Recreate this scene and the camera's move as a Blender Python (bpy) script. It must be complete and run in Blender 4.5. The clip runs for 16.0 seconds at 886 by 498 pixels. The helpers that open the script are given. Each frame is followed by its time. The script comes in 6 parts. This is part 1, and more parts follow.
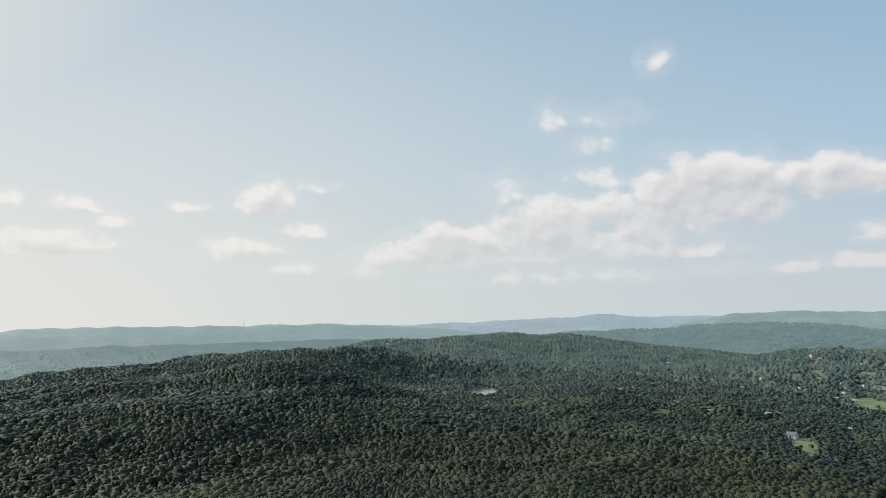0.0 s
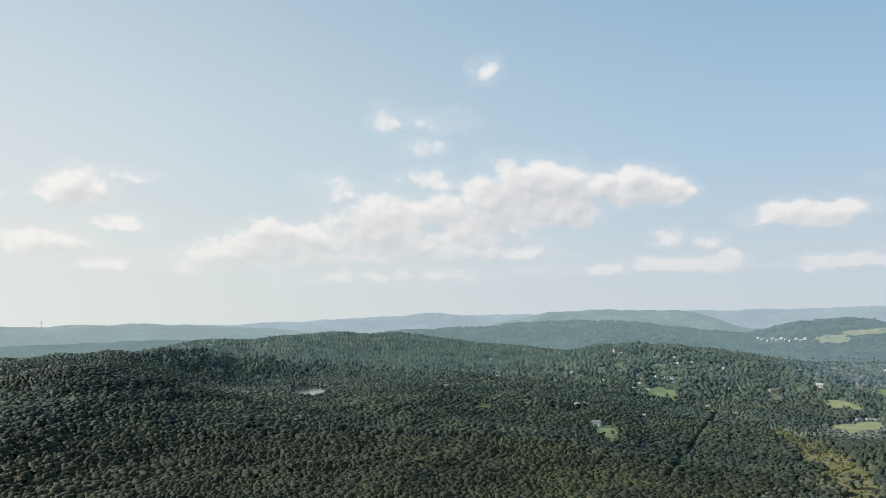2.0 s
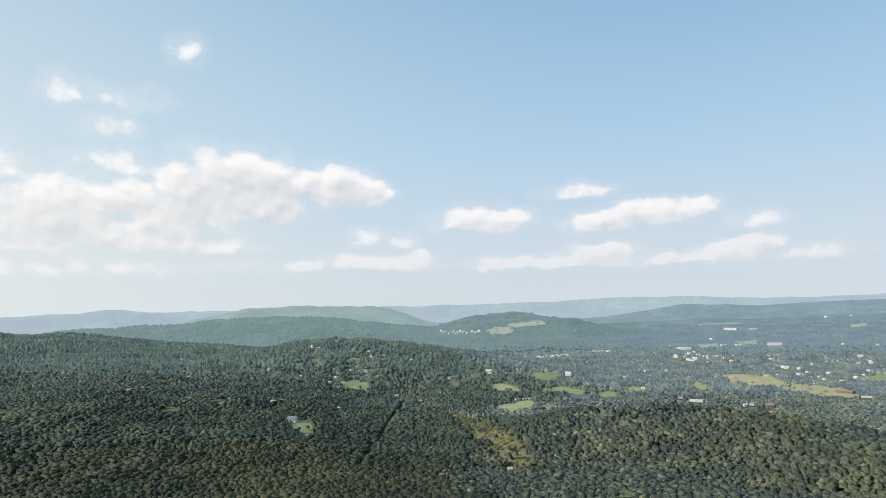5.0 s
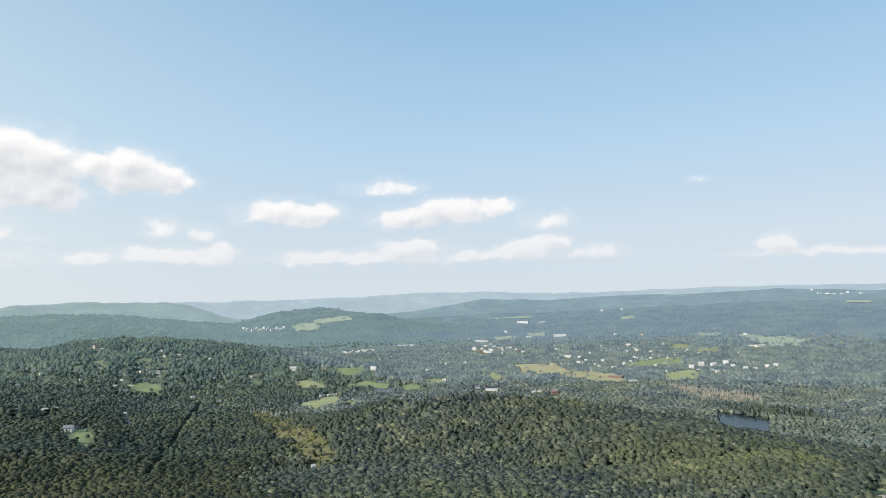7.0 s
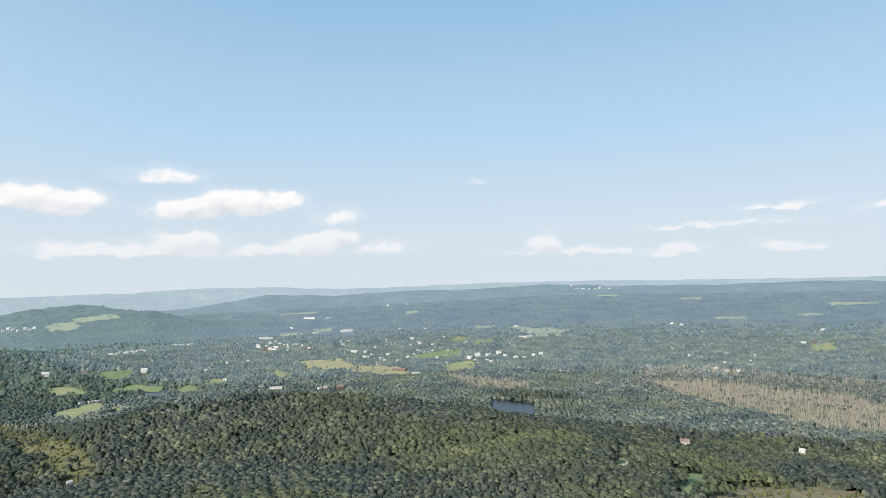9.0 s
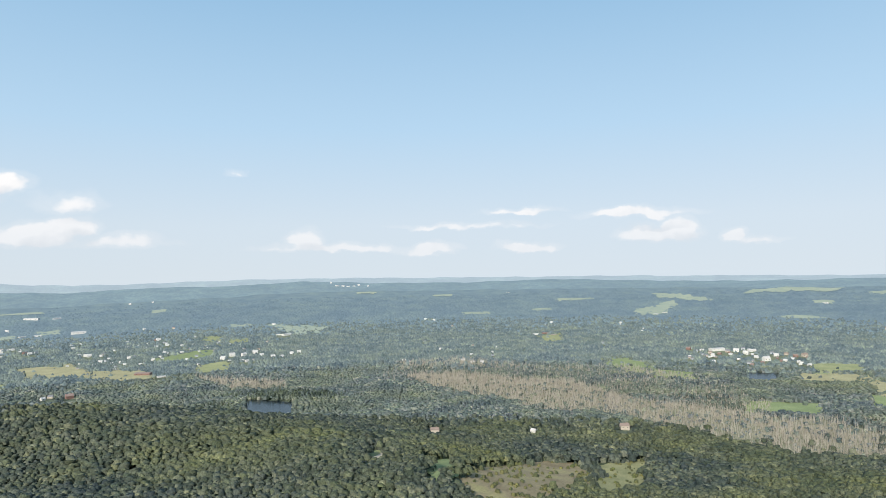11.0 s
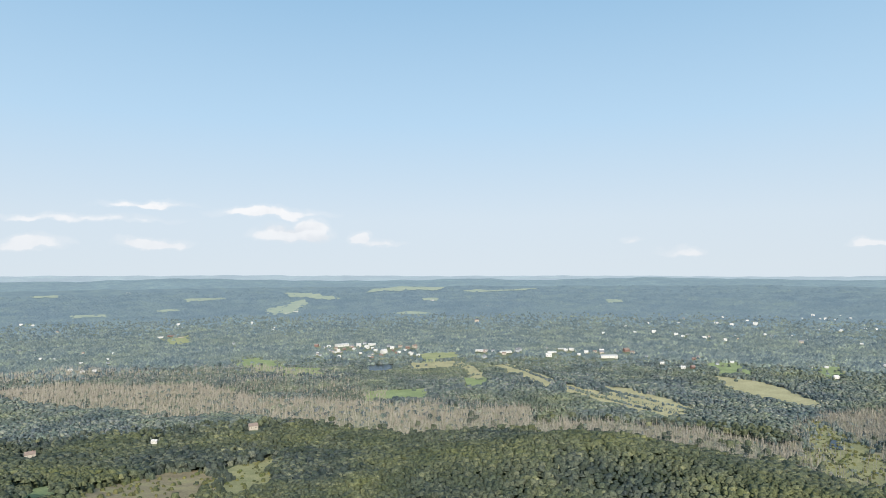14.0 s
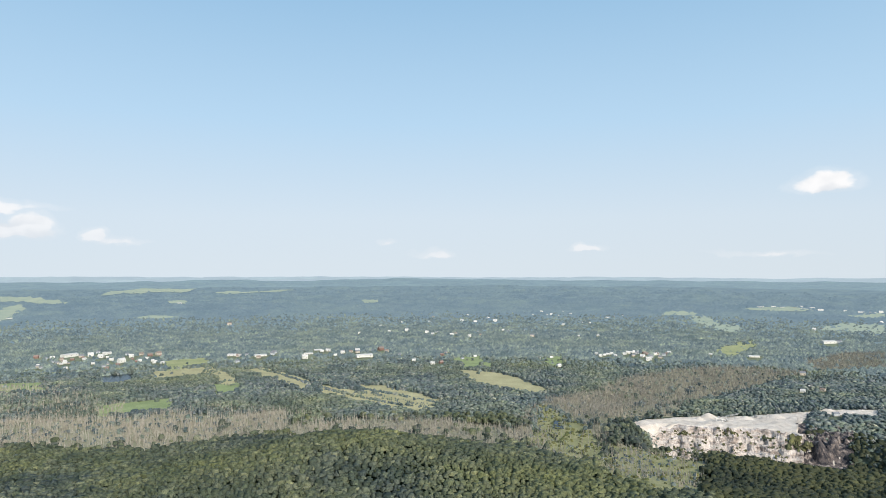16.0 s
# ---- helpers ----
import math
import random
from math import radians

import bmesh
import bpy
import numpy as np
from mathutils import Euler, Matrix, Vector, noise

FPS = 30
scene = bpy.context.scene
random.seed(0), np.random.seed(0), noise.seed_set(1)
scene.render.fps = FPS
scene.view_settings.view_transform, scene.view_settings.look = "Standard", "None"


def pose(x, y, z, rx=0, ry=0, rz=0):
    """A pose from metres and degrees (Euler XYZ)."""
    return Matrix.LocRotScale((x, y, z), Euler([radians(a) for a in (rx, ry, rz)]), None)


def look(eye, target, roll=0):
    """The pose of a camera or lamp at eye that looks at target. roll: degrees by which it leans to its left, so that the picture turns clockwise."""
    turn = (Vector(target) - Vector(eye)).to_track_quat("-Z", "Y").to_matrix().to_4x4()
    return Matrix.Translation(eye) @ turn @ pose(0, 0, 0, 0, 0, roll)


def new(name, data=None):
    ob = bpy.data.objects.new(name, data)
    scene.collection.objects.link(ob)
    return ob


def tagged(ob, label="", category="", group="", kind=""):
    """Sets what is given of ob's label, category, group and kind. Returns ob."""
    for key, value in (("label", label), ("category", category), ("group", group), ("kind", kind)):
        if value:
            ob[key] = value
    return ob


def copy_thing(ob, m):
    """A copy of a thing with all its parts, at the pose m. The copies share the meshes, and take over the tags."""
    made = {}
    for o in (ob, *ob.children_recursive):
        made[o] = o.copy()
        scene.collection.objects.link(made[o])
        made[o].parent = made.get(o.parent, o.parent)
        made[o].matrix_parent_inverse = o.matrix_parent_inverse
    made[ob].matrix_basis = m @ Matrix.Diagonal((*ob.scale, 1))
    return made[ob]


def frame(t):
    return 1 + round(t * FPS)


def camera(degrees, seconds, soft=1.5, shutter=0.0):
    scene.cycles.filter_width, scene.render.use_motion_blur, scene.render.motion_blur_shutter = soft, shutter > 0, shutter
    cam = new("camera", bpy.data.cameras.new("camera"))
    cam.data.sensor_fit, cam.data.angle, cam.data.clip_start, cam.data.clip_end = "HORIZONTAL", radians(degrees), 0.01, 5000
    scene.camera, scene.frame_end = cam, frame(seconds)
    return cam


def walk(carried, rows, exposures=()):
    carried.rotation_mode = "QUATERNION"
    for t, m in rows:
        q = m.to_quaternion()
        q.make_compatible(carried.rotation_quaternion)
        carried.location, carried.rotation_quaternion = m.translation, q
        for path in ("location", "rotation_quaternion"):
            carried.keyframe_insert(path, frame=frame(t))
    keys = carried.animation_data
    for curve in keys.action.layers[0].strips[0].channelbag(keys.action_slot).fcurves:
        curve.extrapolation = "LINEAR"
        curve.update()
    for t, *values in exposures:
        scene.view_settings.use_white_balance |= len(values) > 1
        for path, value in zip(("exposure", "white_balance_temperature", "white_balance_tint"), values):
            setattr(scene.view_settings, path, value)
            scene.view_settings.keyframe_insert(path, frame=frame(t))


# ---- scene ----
# ---------------------------------------------------------------- camera
EYE_Z = 200.0
cam = camera(66.76, 16.0, soft=0.9)
TURNS = (
    (0.0, -0.15, 5.80, -1.46), (0.5, -3.75, 5.68, -1.53), (1.0, -7.32, 5.57, -1.53),
    (1.5, -10.83, 5.46, -1.57), (2.0, -14.47, 5.33, -1.57), (2.5, -18.75, 5.20, -1.68),
    (3.0, -23.07, 5.03, -1.72), (3.5, -27.40, 4.87, -1.74), (4.0, -31.54, 4.68, -1.70),
    (6.5, -51.62, 3.68, -1.69), (7.0, -55.82, 3.45, -1.66), (7.5, -60.10, 3.22, -1.65),
    (8.0, -64.47, 2.99, -1.63), (10.5, -88.68, 2.04, -1.21), (11.0, -93.88, 1.88, -1.07),
    (11.5, -99.07, 1.77, -0.94), (12.0, -104.25, 1.69, -0.80), (12.5, -109.38, 1.61, -0.66),
    (13.0, -114.33, 1.58, -0.55), (13.5, -119.34, 1.52, -0.44), (14.0, -124.36, 1.48, -0.33),
    (14.5, -129.36, 1.48, -0.23), (15.0, -134.40, 1.49, -0.17), (15.5, -139.60, 1.50, -0.12),
    (16.0, -144.78, 1.49, -0.07))


def turned(yaw, pitch, roll):
    """The hovering camera's pose: heading, then tilt, then lean about its own axis."""
    return Matrix.Translation((0, 0, EYE_Z)) @ pose(0, 0, 0, 90 + pitch, 0, yaw) @ pose(0, 0, 0, 0, 0, roll)


walk(cam, [(t, turned(yaw, pitch, roll)) for t, yaw, pitch, roll in TURNS],
     exposures=[(0.0, -0.3), (2.0, -0.22), (4.0, -0.1), (7.0, 0.0), (11.0, 0.04), (16.0, 0.05)])

# ---------------------------------------------------------------- sky and sun
SUN_BEARING, SUN_HEIGHT = -62.0, 31.0
sb, sh = radians(SUN_BEARING), radians(SUN_HEIGHT)
SUNWARD = (math.sin(sb) * math.cos(sh), math.cos(sb) * math.cos(sh), math.sin(sh))
# Clouds as puffs: bearing, height over the horizon, half width, half height (degrees), density.
CLOUDS = []
CLOUDS += [(21.4, 9.0, 5.27, 2.59, 1), (25.1, 8.5, 2.4, 2.52, 1), (28.0, 10.0, 1.72, 1.27, 0.9), (30.9, 9.4, 2.7, 1.56, 1), (33.4, 9.0, 1.7, 1.04, 0.9), (17.4, 6.9, 3.53, 1.56, 0.9), (11.1, 8.7, 4.21, 1.22, 0.55), (8.7, 6.9, 4.49, 1.9, 0.9), (0.9, 6.2, 4.11, 1.35, 1), (4.8, 5.0, 11.83, 0.96, 0.7), (-3.9, 5.2, 3.12, 0.96, 0.8), (18.6, 4.9, 4.77, 0.73, 0.75), (10.4, 3.2, 9.71, 0.71, 0.45), (13.5, 10.9, 2.31, 0.84, 0.25), (5.7, 10.4, 2.17, 1.05, 0.3), (13.5, 8.2, 4.2, 1.5, 0.7), (13.0, 5.6, 8.5, 1.1, 0.7), (-1.0, 4.4, 7.0, 0.8, 0.5)]
CLOUDS += [(-14.5, 9.7, 2.28, 1.39, 1), (-10.5, 11.2, 1.51, 0.47, 0.45), (-11.5, 7.5, 1.96, 0.52, 0.5), (-20.2, 9.4, 1.46, 0.41, 0.6), (-16.5, 5.9, 3.02, 0.92, 0.85), (-12.9, 4.5, 1.93, 0.56, 0.7), (-28.9, 8.9, 1.72, 0.67, 0.75), (-26.2, 8.0, 1.1, 0.6, 0.6), (-30.6, 6.1, 3.05, 0.91, 0.95), (-27.7, 6.2, 1.52, 0.55, 0.8), (-33.4, 9.3, 0.85, 0.56, 0.5)]
CLOUDS += [(10.0, 16.2, 1.3, 0.95, 0.28), (13.8, 15.9, 2.3, 0.6, 0.22), (12.7, 13.7, 1.75, 0.8, 0.36), (18.6, 19.8, 0.95, 0.8, 0.22)]
CLOUDS += [(42.9, 6.4, 3.68, 1.02, 0.95), (44.7, 6.9, 1.77, 0.64, 0.9), (33.0, 5.3, 1.34, 0.67, 0.5), (35.9, 4.8, 1.13, 0.52, 0.5), (32.9, 3.2, 2.86, 0.57, 0.7), (37.7, 3.6, 1.31, 0.52, 0.7), (53.0, 5.9, 2.75, 0.87, 1), (56.5, 6.3, 3.32, 1.01, 1), (59.8, 6.8, 2.07, 0.73, 0.9), (51.2, 8.6, 2.44, 0.53, 0.4)]
CLOUDS += [(49.4, 2.9, 7.57, 0.57, 0.85), (53.2, 3.5, 2.64, 0.77, 0.95), (59.0, 2.8, 4.31, 0.58, 0.8), (62.8, 3.1, 1.9, 0.76, 0.95), (65.0, 3.7, 1.5, 0.76, 1), (68.4, 2.7, 2.75, 0.42, 0.6), (35.3, 3.1, 3.3, 0.63, 0.85), (28.3, 3.2, 1.52, 0.43, 0.6), (82.3, 2.7, 1.39, 0.73, 1), (83.9, 2.2, 3.37, 0.34, 0.75), (88.3, 2.0, 2.06, 0.24, 0.5), (64.8, 5.6, 1.88, 0.52, 0.4)]
CLOUDS += [(85.1, 2.1, 5.16, 0.29, 0.7), (92.7, 1.9, 2.02, 0.43, 0.8), (101.1, 1.9, 2.08, 0.38, 0.9), (111.5, 2.7, 2.54, 0.64, 1), (113.1, 3.2, 1.2, 0.64, 1), (110.2, 4.4, 3.55, 0.37, 0.8), (100.5, 5.0, 2.62, 0.24, 0.6), (96.1, 3.8, 4.32, 0.19, 0.45), (117.4, 2.3, 0.77, 0.49, 1), (119.2, 2.0, 1.58, 0.22, 0.5), (76.9, 8.3, 0.62, 0.23, 0.4), (65.1, 5.4, 1.48, 0.42, 0.35)]
CLOUDS += [(174.5, 6.1, 1.82, 0.71, 1), (175.5, 6.3, 0.93, 0.58, 0.9), (156.9, 1.6, 1.15, 0.19, 0.65), (170.2, 1.0, 2.75, 0.17, 0.4), (143.6, 1.1, 1.44, 0.24, 0.5), (140.3, 2.2, 0.67, 0.19, 0.4)]

world = bpy.data.worlds.new("sky")
scene.world = world
world.use_nodes = True
wt = world.node_tree
wt.nodes.clear()


def calc(how, *values):
    n = wt.nodes.new("ShaderNodeMath")
    n.operation = how
    for i, v in enumerate(values):
        if isinstance(v, bpy.types.NodeSocket):
            wt.links.new(v, n.inputs[i])
        else:
            n.inputs[i].default_value = v
    return n.outputs[0]


def vec(how, *values):
    n = wt.nodes.new("ShaderNodeVectorMath")
    n.operation = how
    for i, v in enumerate(values):
        if isinstance(v, bpy.types.NodeSocket):
            wt.links.new(v, n.inputs[i])
        else:
            n.inputs[i].default_value = v
    return n.outputs["Value"] if how in ("DOT_PRODUCT", "LENGTH") else n.outputs[0]


def span(value, a, b, low=0.0, high=1.0):
    n = wt.nodes.new("ShaderNodeMapRange")
    n.interpolation_type = "SMOOTHSTEP"
    wt.links.new(value, n.inputs[0])
    for i, v in enumerate((a, b, low, high)):
        n.inputs[i + 1].default_value = v
    return n.outputs[0]


def tint(fac, a, b):
    n = wt.nodes.new("ShaderNodeMix")
    n.data_type = "RGBA"
    for socket, v in ((n.inputs[0], fac), (n.inputs[6], a), (n.inputs[7], b)):
        if isinstance(v, bpy.types.NodeSocket):
            wt.links.new(v, socket)
        else:
            socket.default_value = v if isinstance(v, float) else (*v, 1)
    return n.outputs[2]


way = vec("NORMALIZE", wt.nodes.new("ShaderNodeTexCoord").outputs["Generated"])
axes = wt.nodes.new("ShaderNodeSeparateXYZ")
wt.links.new(way, axes.inputs[0])
rise = calc("MULTIPLY", calc("ARCSINE", axes.outputs[2]), 57.2958)
bearing_of = calc("MULTIPLY", calc("ARCTAN2", axes.outputs[0], axes.outputs[1]), 57.2958)
sunny = vec("DOT_PRODUCT", way, SUNWARD)

sky = wt.nodes.new("ShaderNodeTexSky")
sky.sky_type, sky.sun_disc = "NISHITA", False
sky.sun_elevation, sky.sun_rotation = radians(SUN_HEIGHT), radians(SUN_BEARING)
sky.altitude, sky.air_density, sky.dust_density, sky.ozone_density = 300, 1.0, 0.6, 1.0
# the texture is read a little above each direction, out of its brown band at the horizon
lifted = vec("NORMALIZE", vec("MULTIPLY_ADD", way, (1.0, 1.0, 0.7), (0.0, 0.0, 0.4)))
wt.links.new(lifted, sky.inputs["Vector"])
blue = vec("MULTIPLY", sky.outputs[0], (0.15, 0.15, 0.15))
# milky summer air: palest at the horizon and round the sun
milk = calc("POWER", 2.71828, calc("MULTIPLY", calc("MAXIMUM", rise, 0.0), -0.105))
tones = wt.nodes.new("ShaderNodeValToRGB")
while len(tones.color_ramp.elements) < 6:
    tones.color_ramp.elements.new(0.5)
for stop, (deg, tone) in zip(tones.color_ramp.elements, ((0, (0.745, 0.815, 0.85)), (4, (0.715, 0.815, 0.885)), (12, (0.515, 0.73, 0.92)), (25, (0.295, 0.535, 0.785)), (45, (0.22, 0.42, 0.68)), (90, (0.14, 0.32, 0.60)))):
    stop.position, stop.color = deg / 90, (*tone, 1)
wt.links.new(calc("DIVIDE", calc("MAXIMUM", rise, 0.0), 90.0), tones.inputs[0])
haze = tint(span(sunny, 0.35, 0.95), (0.855, 0.90, 0.845), (1.0, 0.985, 0.92))
warm = calc("MAXIMUM", calc("MULTIPLY", span(sunny, -0.32, 0.95), calc("POWER", milk, 0.3)), span(sunny, 0.62, 1.0, 0.0, 0.85))
clear_sky = tint(warm, tint(0.85, blue, tones.outputs[0]), haze)

# cloud cover: the densest puff at each place, broken up by noise
plane = wt.nodes.new("ShaderNodeCombineXYZ")
wt.links.new(bearing_of, plane.inputs[0])
wt.links.new(rise, plane.inputs[1])
spot = plane.outputs[0]


def billow(at, size, detail):
    n = wt.nodes.new("ShaderNodeTexNoise")
    wt.links.new(vec("MULTIPLY", at, (1 / size, 1.25 / size, 1)), n.inputs["Vector"])
    n.inputs["Scale"].default_value, n.inputs["Detail"].default_value, n.inputs["Roughness"].default_value = 1.0, detail, 0.5
    return n.outputs["Fac"]


def cover_at(at):
    total = None
    for b, e, half_w, half_h, density in CLOUDS:
        puff = vec("MULTIPLY_ADD", at, (1 / half_w / 1.28, 1 / half_h / 1.12, 0), (-b / half_w / 1.28, -e / half_h / 1.12, 0))
        puff = vec("MULTIPLY_ADD", vec("ABSOLUTE", puff), (0, -0.32, 0), puff)  # flatter bases, rounder tops
        puff = calc("MULTIPLY_ADD", vec("DOT_PRODUCT", puff, puff), -density, density)
        total = puff if total is None else calc("MAXIMUM", total, puff)
    return calc("MAXIMUM", total, -1.0)


stir = wt.nodes.new("ShaderNodeTexNoise")
wt.links.new(vec("MULTIPLY", spot, (0.45, 0.6, 1)), stir.inputs["Vector"])
stir.inputs["Scale"].default_value, stir.inputs["Detail"].default_value = 1.0, 3.0
bent = vec("MULTIPLY_ADD", stir.outputs["Color"], (2.4, 1.5, 0), vec("ADD", spot, (-1.2, -0.65, 0)))
cover, cover_above = cover_at(bent), cover_at(vec("ADD", bent, (-0.5, 1.0, 0)))
lump = billow(spot, 2.6, 3.5)
lump_sunward = billow(vec("ADD", spot, (-0.4, 0.6, 0)), 2.6, 2.0)
top = calc("SUBTRACT", cover, cover_above)
body = span(calc("ADD", cover, calc("MULTIPLY", calc("SUBTRACT", lump, 0.5), 1.5)), 0.03, 0.62)
body = calc("MULTIPLY", body, span(top, -0.9, 0.25, 0.75, 1.0))
# the sunward tops are white, what lies under more cloud is grey
lit = calc("MULTIPLY_ADD", calc("SUBTRACT", lump, lump_sunward), 1.5, span(cover_above, 0.0, 0.85, 1.0, 0.34))
lit = calc("MINIMUM", calc("MAXIMUM", lit, 0.0), 1.0)
cloud = tint(lit, (0.60, 0.64, 0.69), (1.09, 1.06, 1.035))
cloud = tint(calc("MULTIPLY", milk, 0.68), cloud, tint(span(sunny, 0.0, 0.8), (0.845, 0.835, 0.86), (1.0, 0.985, 0.92)))
veil = span(calc("ADD", cover, calc("MULTIPLY", calc("SUBTRACT", lump, 0.5), 1.3)), -0.6, 0.5, 0.0, 0.2)
full_sky = tint(calc("MAXIMUM", calc("MULTIPLY", body, span(rise, 1.0, 8.0, 0.55, 0.94)), veil), clear_sky, cloud)
bg = wt.nodes.new("ShaderNodeBackground")
bg.inputs["Strength"].default_value = 1.0
wo = wt.nodes.new("ShaderNodeOutputWorld")
wt.links.new(full_sky, bg.inputs[0])
wt.links.new(bg.outputs[0], wo.inputs[0])

sun = new("sun", bpy.data.lights.new("sun", "SUN"))
sun.data.energy, sun.data.angle, sun.data.color = 5.0, radians(0.5), (1.0, 0.95, 0.86)
sun.matrix_world = look(SUNWARD, (0, 0, 0))

# ---------------------------------------------------------------- materials
def material(name):
    m = bpy.data.materials.new(name)
    m.use_nodes = True
    tree = m.node_tree
    return m, tree, tree.nodes["Principled BSDF"]


def node(tree, kind, links=(), **values):
    n = tree.nodes.new(kind)
    for key, value in values.items():
        setattr(n, key, value)
    for socket, source in links:
        if isinstance(source, bpy.types.NodeSocket):
            tree.links.new(source, n.inputs[socket])
        else:
            n.inputs[socket].default_value = source
    return n


def ramp(tree, source, stops):
    n = tree.nodes.new("ShaderNodeValToRGB")
    while len(n.color_ramp.elements) < len(stops):
        n.color_ramp.elements.new(0.5)
    for e, (at, c) in zip(n.color_ramp.elements, stops):
        e.position, e.color = at, (*c, 1)
    tree.links.new(source, n.inputs[0])
    return n.outputs[0]


def noise_of(tree, size, detail=3.0, rough=0.55):
    """Noise in the place's own metres: one blotch is about that size across."""
    geo = node(tree, "ShaderNodeNewGeometry")
    n = node(tree, "ShaderNodeTexNoise", [("Vector", geo.outputs["Position"]), ("Scale", 1.0 / size), ("Detail", detail), ("Roughness", rough)])
    return n.outputs["Fac"]


def blend(tree, fac, a, b, how="MIX"):
    n = node(tree, "ShaderNodeMix", data_type="RGBA", blend_type=how)
    for socket, v in ((n.inputs[0], fac), (n.inputs[6], a), (n.inputs[7], b)):
        if isinstance(v, bpy.types.NodeSocket):
            tree.links.new(v, socket)
        else:
            socket.default_value = v if isinstance(v, float) else (*v, 1)
    return n.outputs[2]


def surface(name, stops, size, rough=0.9, bump=0.0, fine=None, metal=0.0):
    """A surface whose colour runs through stops in blotches of that size, with a finer grain over it."""
    m, tree, bsdf = material(name)
    colour = ramp(tree, noise_of(tree, size, 5.0), stops)
    grain = noise_of(tree, fine or size * 0.09, 4.0, 0.65)
    colour = blend(tree, 0.55, colour, ramp(tree, grain, [(0.3, (0.55, 0.55, 0.55)), (0.7, (1.3, 1.3, 1.3))]), "MULTIPLY")
    tree.links.new(colour, bsdf.inputs["Base Color"])
    bsdf.inputs["Roughness"].default_value, bsdf.inputs["Metallic"].default_value = rough, metal
    bsdf.inputs["Specular IOR Level"].default_value = 0.25
    if bump:
        b = node(tree, "ShaderNodeBump", [("Height", grain), ("Strength", 0.7), ("Distance", bump)])
        tree.links.new(b.outputs[0], bsdf.inputs["Normal"])
    return m


def foliage(name, tones, patch, patch_size=190.0, leaf=1.3, bump=0.55, glow=None, contrast=1.0):
    """Tree crowns: each crown its own green, stands of another tone, leafy grain. glow: haze painted on as emission,
    only for the far backdrop.
    """
    m, tree, bsdf = material(name)
    geo = node(tree, "ShaderNodeNewGeometry")
    colour = ramp(tree, geo.outputs["Random Per Island"], [(i / (len(tones) - 1), c) for i, c in enumerate(tones)])
    # lighter and darker trees, whatever their tone
    other = node(tree, "ShaderNodeMath", [(0, geo.outputs["Random Per Island"]), (1, 37.7)], operation="MULTIPLY")
    other = node(tree, "ShaderNodeMath", [(0, other.outputs[0])], operation="FRACT")
    colour = blend(tree, 0.9 * contrast, colour, ramp(tree, other.outputs[0], [(0.0, (0.66, 0.70, 0.74)), (0.6, (1.0, 1.0, 1.0)), (1.0, (1.42, 1.36, 1.15))]), "MULTIPLY")
    stand = ramp(tree, noise_of(tree, patch_size, 3.0), [(0.42, (0, 0, 0)), (0.68, (1, 1, 1))])
    colour = blend(tree, stand, colour, blend(tree, 0.6, colour, patch))
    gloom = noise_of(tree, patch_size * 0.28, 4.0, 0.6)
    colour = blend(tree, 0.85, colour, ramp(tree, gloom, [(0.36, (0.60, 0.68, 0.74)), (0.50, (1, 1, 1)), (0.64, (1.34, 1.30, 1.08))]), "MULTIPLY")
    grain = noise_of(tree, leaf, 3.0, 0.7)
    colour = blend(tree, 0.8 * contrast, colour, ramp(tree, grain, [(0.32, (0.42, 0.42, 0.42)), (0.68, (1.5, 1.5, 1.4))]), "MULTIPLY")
    tree.links.new(colour, bsdf.inputs["Base Color"])
    bsdf.inputs["Roughness"].default_value, bsdf.inputs["Specular IOR Level"].default_value = 0.75, 0.2
    if bump:
        b = node(tree, "ShaderNodeBump", [("Height", grain), ("Strength", 0.9), ("Distance", bump)])
        tree.links.new(b.outputs[0], bsdf.inputs["Normal"])
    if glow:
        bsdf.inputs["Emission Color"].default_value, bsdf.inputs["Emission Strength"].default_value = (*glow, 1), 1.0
    return m


def plain(name, c, rough=0.6, metal=0.0):
    return surface(name, [(0.3, tuple(v * 0.88 for v in c)), (0.7, tuple(min(1, v * 1.08) for v in c))], 2.5, rough, 0.0, 0.4, metal)


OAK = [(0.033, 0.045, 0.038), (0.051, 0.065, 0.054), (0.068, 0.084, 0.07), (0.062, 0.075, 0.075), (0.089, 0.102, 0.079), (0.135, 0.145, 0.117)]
# darker copies of the oak, mid and valley tones: shade painted into the leaves
SHADED_OAK = [(0.021, 0.027, 0.016), (0.03, 0.038, 0.022), (0.04, 0.047, 0.027), (0.037, 0.042, 0.028), (0.055, 0.062, 0.035)]
# from here on, haze is painted into the leaf tones: paler and bluer by distance
HAZED_MID = [(0.069, 0.095, 0.101), (0.095, 0.125, 0.13), (0.116, 0.145, 0.146), (0.116, 0.139, 0.156), (0.148, 0.171, 0.169), (0.191, 0.204, 0.216)]
HAZED_HILL = [(0.052, 0.076, 0.066), (0.064, 0.09, 0.078), (0.075, 0.102, 0.084), (0.087, 0.112, 0.093)]
SHADED_MID = [(0.03, 0.043, 0.035), (0.041, 0.057, 0.046), (0.052, 0.068, 0.053), (0.065, 0.079, 0.058)]
HAZED_OUT = [(0.121, 0.156, 0.177), (0.141, 0.178, 0.195), (0.156, 0.194, 0.206), (0.189, 0.226, 0.228)]
SHADED_OUT = [(0.08, 0.117, 0.108), (0.091, 0.131, 0.118), (0.101, 0.141, 0.123), (0.116, 0.155, 0.133)]
HAZED_FAR = [(0.056, 0.073, 0.080), (0.062, 0.080, 0.086), (0.070, 0.088, 0.092)]
